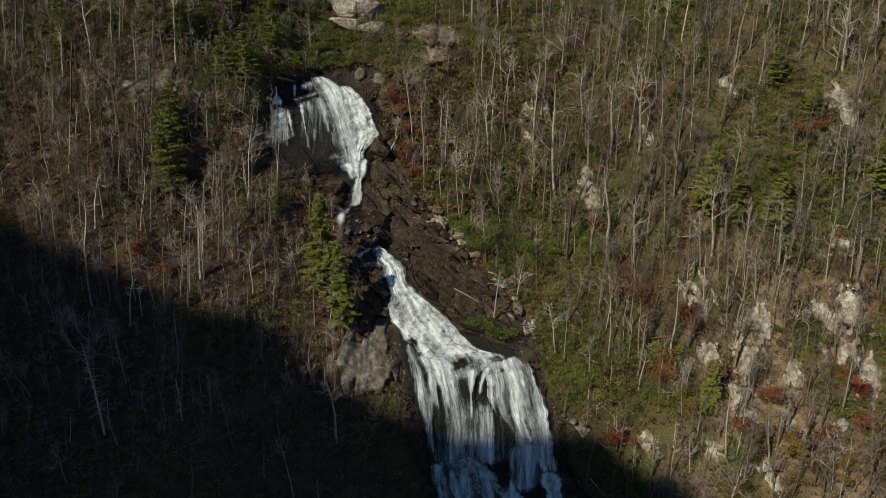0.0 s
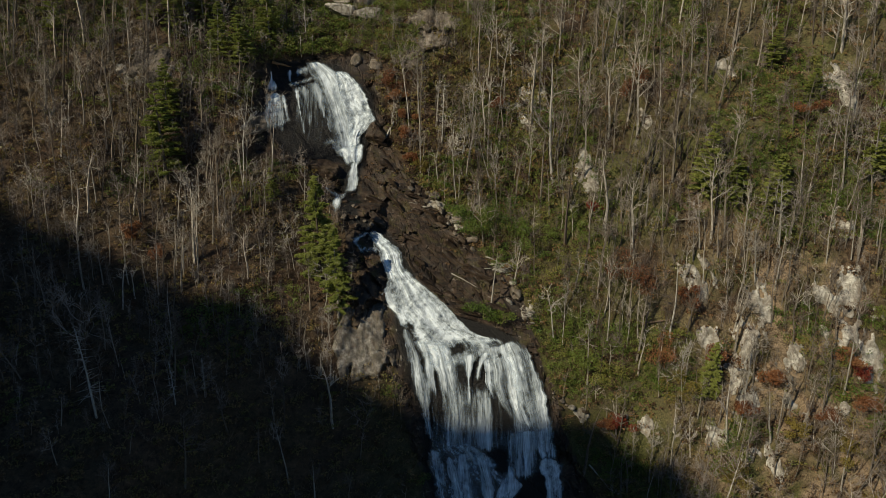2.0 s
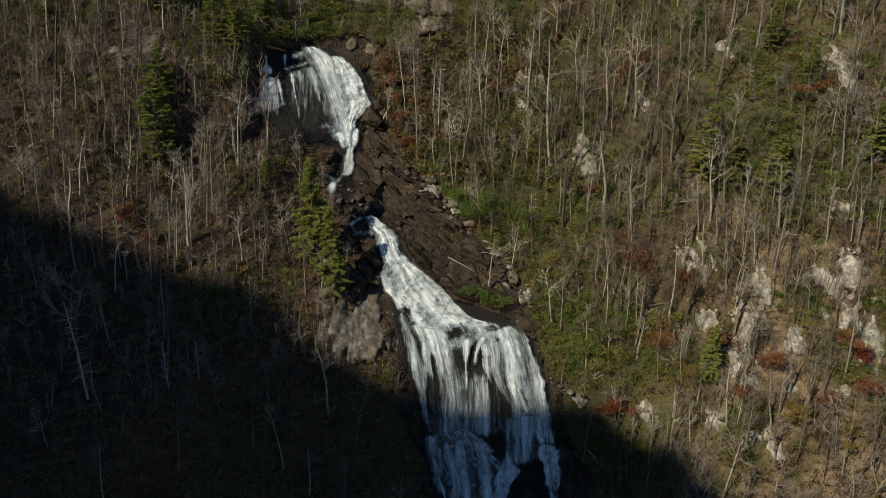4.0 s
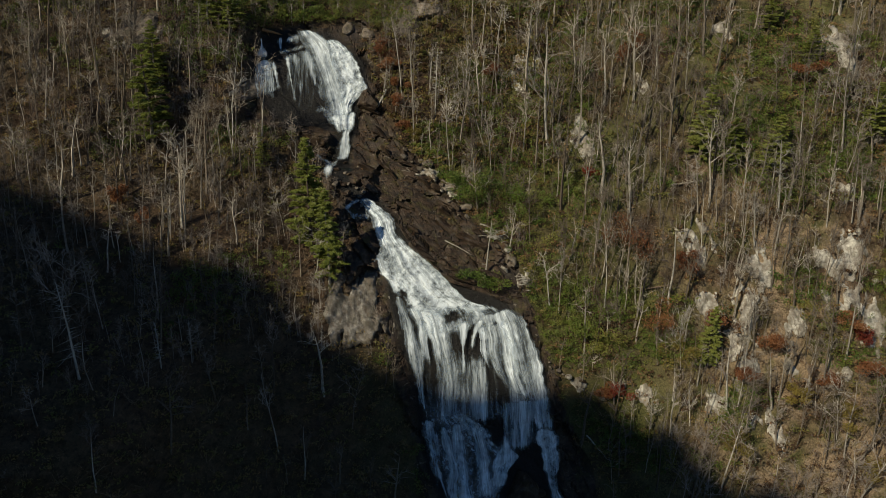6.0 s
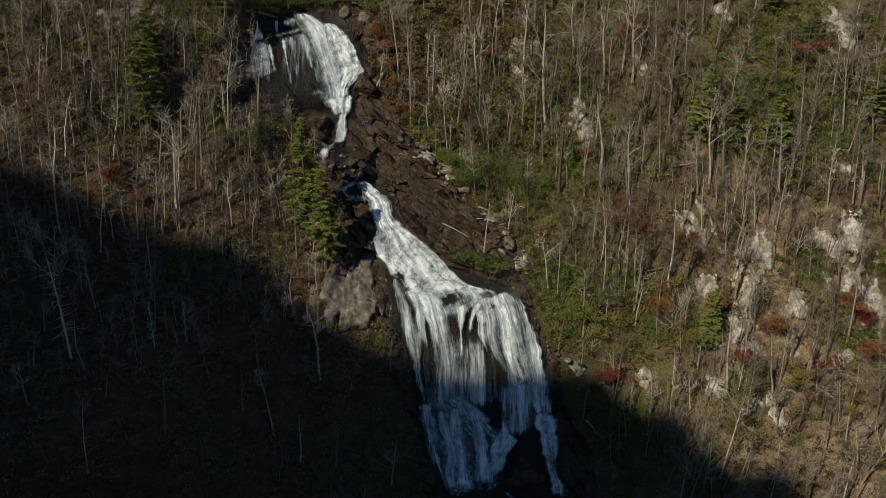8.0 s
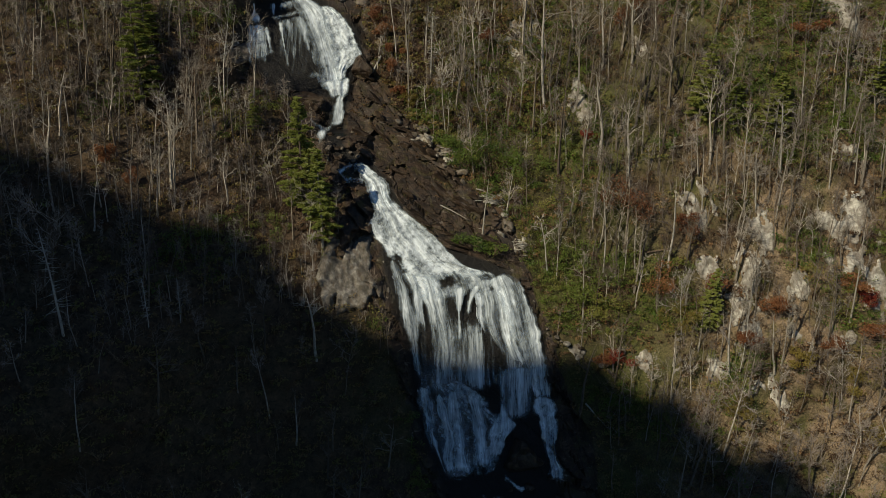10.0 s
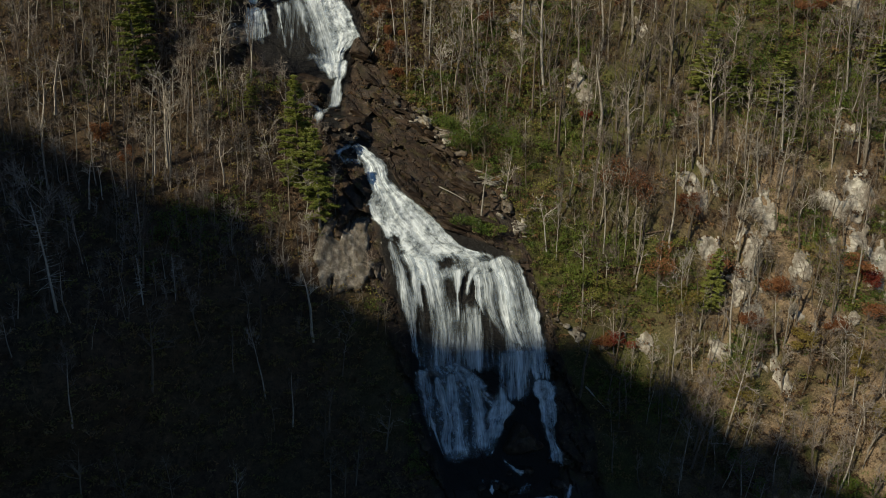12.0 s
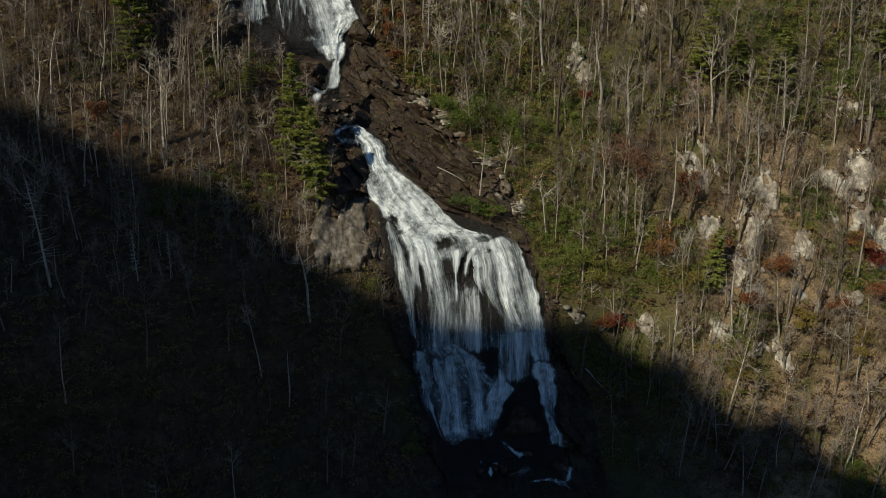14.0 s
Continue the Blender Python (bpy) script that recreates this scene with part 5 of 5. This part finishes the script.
for k, (x, z, h) in enumerate(((-80, 49, 27), (19, 56, 20), (3, 98, 21), (-64, 47, 13), (-58, 46, 12), (-27, 42, 8))):
    v, f = snag_arrays(np.random.default_rng(950 + k), h, 0.015 if k == 1 else 0.011, 6 if k == 1 else 70)
    p = wall_point(x, z)
    ob = put("dead_tree", mesh_from("dead_tree", v, f, True), M_DEAD, label="bleached dead tree with short broken branches", category="dead tree", group="dead trees")
    ob.matrix_world = pose(x, p.y, z, 0, 0, 40 * k)

def landmark_tree(x, z, h, lean, kind, seed):
    """A tree that stands out: pale and slender, white and crooked, or thick-stemmed."""
    bark, twig, label = ((M_PALEBARK, M_TWIG, "tall pale-barked leafless tree standing proud"), (M_DEAD, M_PALEBARK, "white-branched crooked leafless tree"),
                         (M_PALEBARK, M_TWIG, "thick pale trunk with a sparse leafless crown"))[kind]
    (tv, tf), (cv, cf) = bare_tree_arrays(np.random.default_rng(seed), h, True, 0.72)
    drift = tv[-1] * np.array([1, 1, 0]) / tv[-1, 2] * 0.8
    tv, cv = tv - tv[:, 2:] * drift, cv - cv[:, 2:] * drift
    if kind == 2:
        tv = tv * np.array([1.7, 1.7, 1.0])
    root = tree_thing("bare_tree", ((tv, tf), (cv, cf)), bark, twig, label, "tree", "leafless trees")
    root.matrix_basis = Matrix.Translation((x, wall_point(x, z).y - 1.5, z)) @ Matrix.Rotation(lean, 4, "Y") @ Matrix.Rotation(seed * 1.3, 4, "Z")


UPPER_RIGHT = ((-8, 103, 30, -0.12, 0), (-4, 98, 32, -0.07, 0), (8, 84, 27, -0.06, 1), (19, 89, 18, -0.29, 0), (21, 83, 22, -0.16, 0), (32, 98, 20, -0.14, 0), (38, 92, 41, -0.10, 0), (12, 107, 10, -0.13, 2), (53, 82, 26, -0.09, 2),
          (69, 85, 28, -0.13, 0), (61, 75, 18, -0.15, 0), (55, 75, 15, -0.04, 0), (79, 80, 18, -0.20, 0), (101, 82, 22, -0.14, 1), (120, 93, 15, 0.05, 0), (119, 98, 34, -0.12, 0), (121, 80, 23, -0.14, 0), (122, 116, 23, -0.12, 0))
LOWER_RIGHT = ((69, 114, 18, -0.11, 0), (77, 112, 14, -0.05, 1), (54, 52, 30, -0.09, 0), (71, 55, 29, -0.11, 2), (75, 38, 19, -0.14, 1), (49, 38, 23, -0.07, 0), (69, 38, 13, -0.15, 0), (90, 31, 23, -0.05, 1), (99, 31, 19, -0.19, 2), (115, 26, 17, -0.18, 1),
         (72, 21, 20, -0.05, 0), (118, 46, 32, -0.09, 0), (87, 30, 27, -0.13, 0), (38, 51, 17, -0.21, 1), (41, 49, 19, -0.04, 1), (109, 61, 13, -0.15, 1), (67, 22, 12, -0.09, 1), (80, 71, 24, -0.17, 0), (107, 92, 21, -0.15, 0), (95, 72, 17, -0.16, 1))
LEFT_WOODS = ((-83, 84, 20, 0.12, 0), (-67, 76, 18, 0.06, 1), (-101, 87, 21, 0.04, 1), (-96, 88, 15, 0.00, 0), (-66, 90, 19, 0.06, 0), (-57, 91, 30, 0.09, 1), (-91, 72, 10, -0.00, 1), (-49, 70, 14, -0.04, 0), (-40, 69, 17, -0.15, 1), (-30, 59, 16, 0.11, 1),
        (-69, 71, 20, 0.06, 0), (-105, 82, 17, 0.05, 0), (-49, 92, 20, 0.09, 0), (-110, 86, 15, 0.09, 1), (-88, 81, 18, 0.09, 0), (-60, 80, 17, 0.03, 0), (-39, 82, 18, 0.01, 0), (-74, 68, 16, 0.06, 0), (-28, 53, 11, 0, 1))
for k, (x, z, h, lean, kind) in enumerate(UPPER_RIGHT + LOWER_RIGHT + LEFT_WOODS):
    landmark_tree(x, z, h, lean, kind, 1300 + k)

# ---- coloured bushes and driftwood ----
BUSHES = [(122, 49, 5, 6, M_RED, "scarlet-leaved autumn bush"), (59, 27, 6, 4.5, M_RED, "scarlet-leaved autumn bush"), (55, 26, 6, 4, M_RUST, "russet-leaved autumn bush"),
          (60, 66, 11, 11, M_RUST, "russet-leaved autumn bush"), (61, 116, 6, 10, M_RUST, "russet-leaved autumn bush"), (70, 46, 10, 11, M_RUST, "russet-leaved autumn bush"),
          (99, 44, 8, 7, M_RUST, "russet-leaved autumn bush"), (117, 54, 7, 4, M_RUST, "russet-leaved autumn bush"), (51, 84, 4, 4, M_RED, "scarlet-leaved autumn bush"),
          (109, 116, 7, 5, M_RUST, "russet-leaved autumn bush"), (119, 29, 7, 6, M_GOLD, "yellow-green leaved bush"), (124, 17, 8, 6, M_GOLD, "yellow-green leaved bush"),
          (-83, 78, 5, 6, M_RUST, "russet-leaved autumn bush"), (-76, 74, 4, 5, M_RUST, "russet-leaved autumn bush"), (-12, 110, 6, 4, M_RUST, "russet-leaved autumn bush"),
          (-10, 104, 5, 4, M_RUST, "russet-leaved autumn bush"), (22, 110, 6, 4, M_RUST, "russet-leaved autumn bush"), (-14, 113, 7, 6, M_RUST, "russet-leaved autumn bush"), (-8, 99, 6, 5, M_RUST, "russet-leaved autumn bush"), (-3, 90, 6, 4, M_GOLD, "yellow-green leaved bush"), (-6, 93, 5, 3, M_RUST, "russet-leaved autumn bush"),
          (17, 55, 9, 5, M_EVER, "green bush on the stream bank"), (22, 54, 8, 5, M_EVER, "green bush on the stream bank"), (10, 78, 9, 8, M_EVER, "green rhododendron thicket on the bank"), (16, 76, 9, 10, M_EVER, "green rhododendron thicket on the bank"),
          (22, 75, 10, 12, M_EVER, "green rhododendron thicket on the bank"), (28, 73, 8, 9, M_EVER, "green rhododendron thicket on the bank"), (48, 40, 8, 9, M_EVER, "green rhododendron thicket on the bank"), (55, 38, 8, 8, M_EVER, "green rhododendron thicket on the bank"), (105, 33, 6, 5, M_GOLD, "yellow-green leaved bush"),
          (84, 48, 7, 6, M_RUST, "russet-leaved autumn bush"), (124, 42, 8, 5, M_RUST, "russet-leaved autumn bush"), (76, 62, 6, 7, M_RUST, "russet-leaved autumn bush"),
          (90, 20, 8, 6, M_GOLD, "yellow-green leaved bush"), (74, 38, 8, 8, M_GOLD, "yellow-green leaved bush"), (113, 38, 6, 4, M_RUST, "russet-leaved autumn bush"), (92, 36, 5, 5, M_RUST, "russet-leaved autumn bush")]
for k, (x, z, w, h, mat, lab) in enumerate(BUSHES):
    r = np.random.default_rng(1200 + k)
    root = tagged(new("bush"), lab + " on the slope", "bush", "coloured bushes")
    root.location = (x, wall_point(x, z).y - 0.25 * w, z)
    v, f = clump_arrays(r, w * 1.1, h * 1.1, 1300, 0.38)
    put("foliage", mesh_from("foliage", v, f), mat, root)
    v, f = brush_arrays(r, h * 0.9)
    put("woody_base", mesh_from("woody_base", v, f), M_BRUSH, root)


def log(a, b, radius, material, label, seed):
    r = np.random.default_rng(seed)
    B = Builder()
    pa, pb = (np.array(wall_point(*q)) - np.array([0, radius + 0.8, 0]) for q in (a, b))
    n = 6
    pts = pa + (pb - pa) * np.linspace(0, 1, n)[:, None] + r.normal(0, 0.08, (n, 3))
    B.tube(pts, radius * np.linspace(1.1, 0.45, n), 6)
    for _ in range(4):
        i = r.integers(1, n - 1)
        B.tube(np.array([pts[i], pts[i] + r.normal(0, 1, 3) * np.array([0.8, 0.4, 0.8])]), np.array([radius * 0.35, 0.03]), 3)
    v, f = B.arrays()
    put("fallen_log", mesh_from("fallen_log", v, f, True), material, label=label, category="log", group="fallen logs")


def driftwood_pile(x, z, w, h, count, seed):
    """A jam of bleached flood-borne sticks lying every way on the bank."""
    r = np.random.default_rng(seed)
    root = tagged(new("driftwood_pile"), "tangled pile of bleached driftwood sticks on the bank", "driftwood")
    root.location = wall_point(x, z)
    for _ in range(count):
        px, pz = x + r.normal(0, w / 4), z + r.normal(0, h / 4)
        p = np.array(wall_point(px, pz)) - np.array(root.location) - np.array([0, r.uniform(0.8, 2.2), 0])
        a, n = r.normal(-0.1, 0.35), r.uniform(1.0, 3.6)
        d = np.array([math.cos(a) * n / 2, r.normal(0, 0.2), math.sin(a) * n / 2])
        B = Builder()
        B.tube(np.array([p - d, p + r.normal(0, 0.12, 3), p + d]), r.uniform(0.06, 0.15) * np.array([1, 0.85, 0.5]), 5)
        v, f = B.arrays()
        put("stick", mesh_from("stick", v, f, True), M_DEAD, root)


driftwood_pile(23, 67.6, 7, 2.6, 56, 61)
driftwood_pile(9, 79, 4.5, 2, 20, 62)
driftwood_pile(30.5, 56.5, 3, 5, 30, 63)
log((-53.5, 121.4), (-47.5, 119.8), 0.5, M_ORANGE, "orange-brown log lodged on the falls' lip", 1)
log((63, 56.8), (73, 59.5), 0.35, M_LOG, "pale fallen log lying across the slope", 2)
log((72, 85.5), (77, 86.6), 0.3, M_DEAD, "pale fallen log lying across the slope", 3)
log((-13.2, 104), (-16, 98.6), 0.4, M_DEAD, "grey log leaning on wet rock", 4)
log((17.5, 70), (25, 68.0), 0.28, M_DEAD, "bleached driftwood pole on the bank", 5)
log((19.5, 66.8), (27, 70), 0.26, M_DEAD, "bleached driftwood pole on the bank", 6)
log((19, 68.6), (26, 66.8), 0.22, M_DEAD, "bleached driftwood pole on the bank", 7)
log((7, 66), (15.8, 62.2), 0.18, M_DEAD, "thin grey pole across dark slabs", 8)
log((50.2, 15), (55.4, 10), 0.25, M_DEAD, "grey broken pole in the shade", 9)
log((-5, 95.2), (1.6, 97.1), 0.25, M_LOG, "fallen log on the brown bank", 10)
log((24.6, 89.2), (29.5, 90.5), 0.25, M_LOG, "fallen log under the trees", 11)
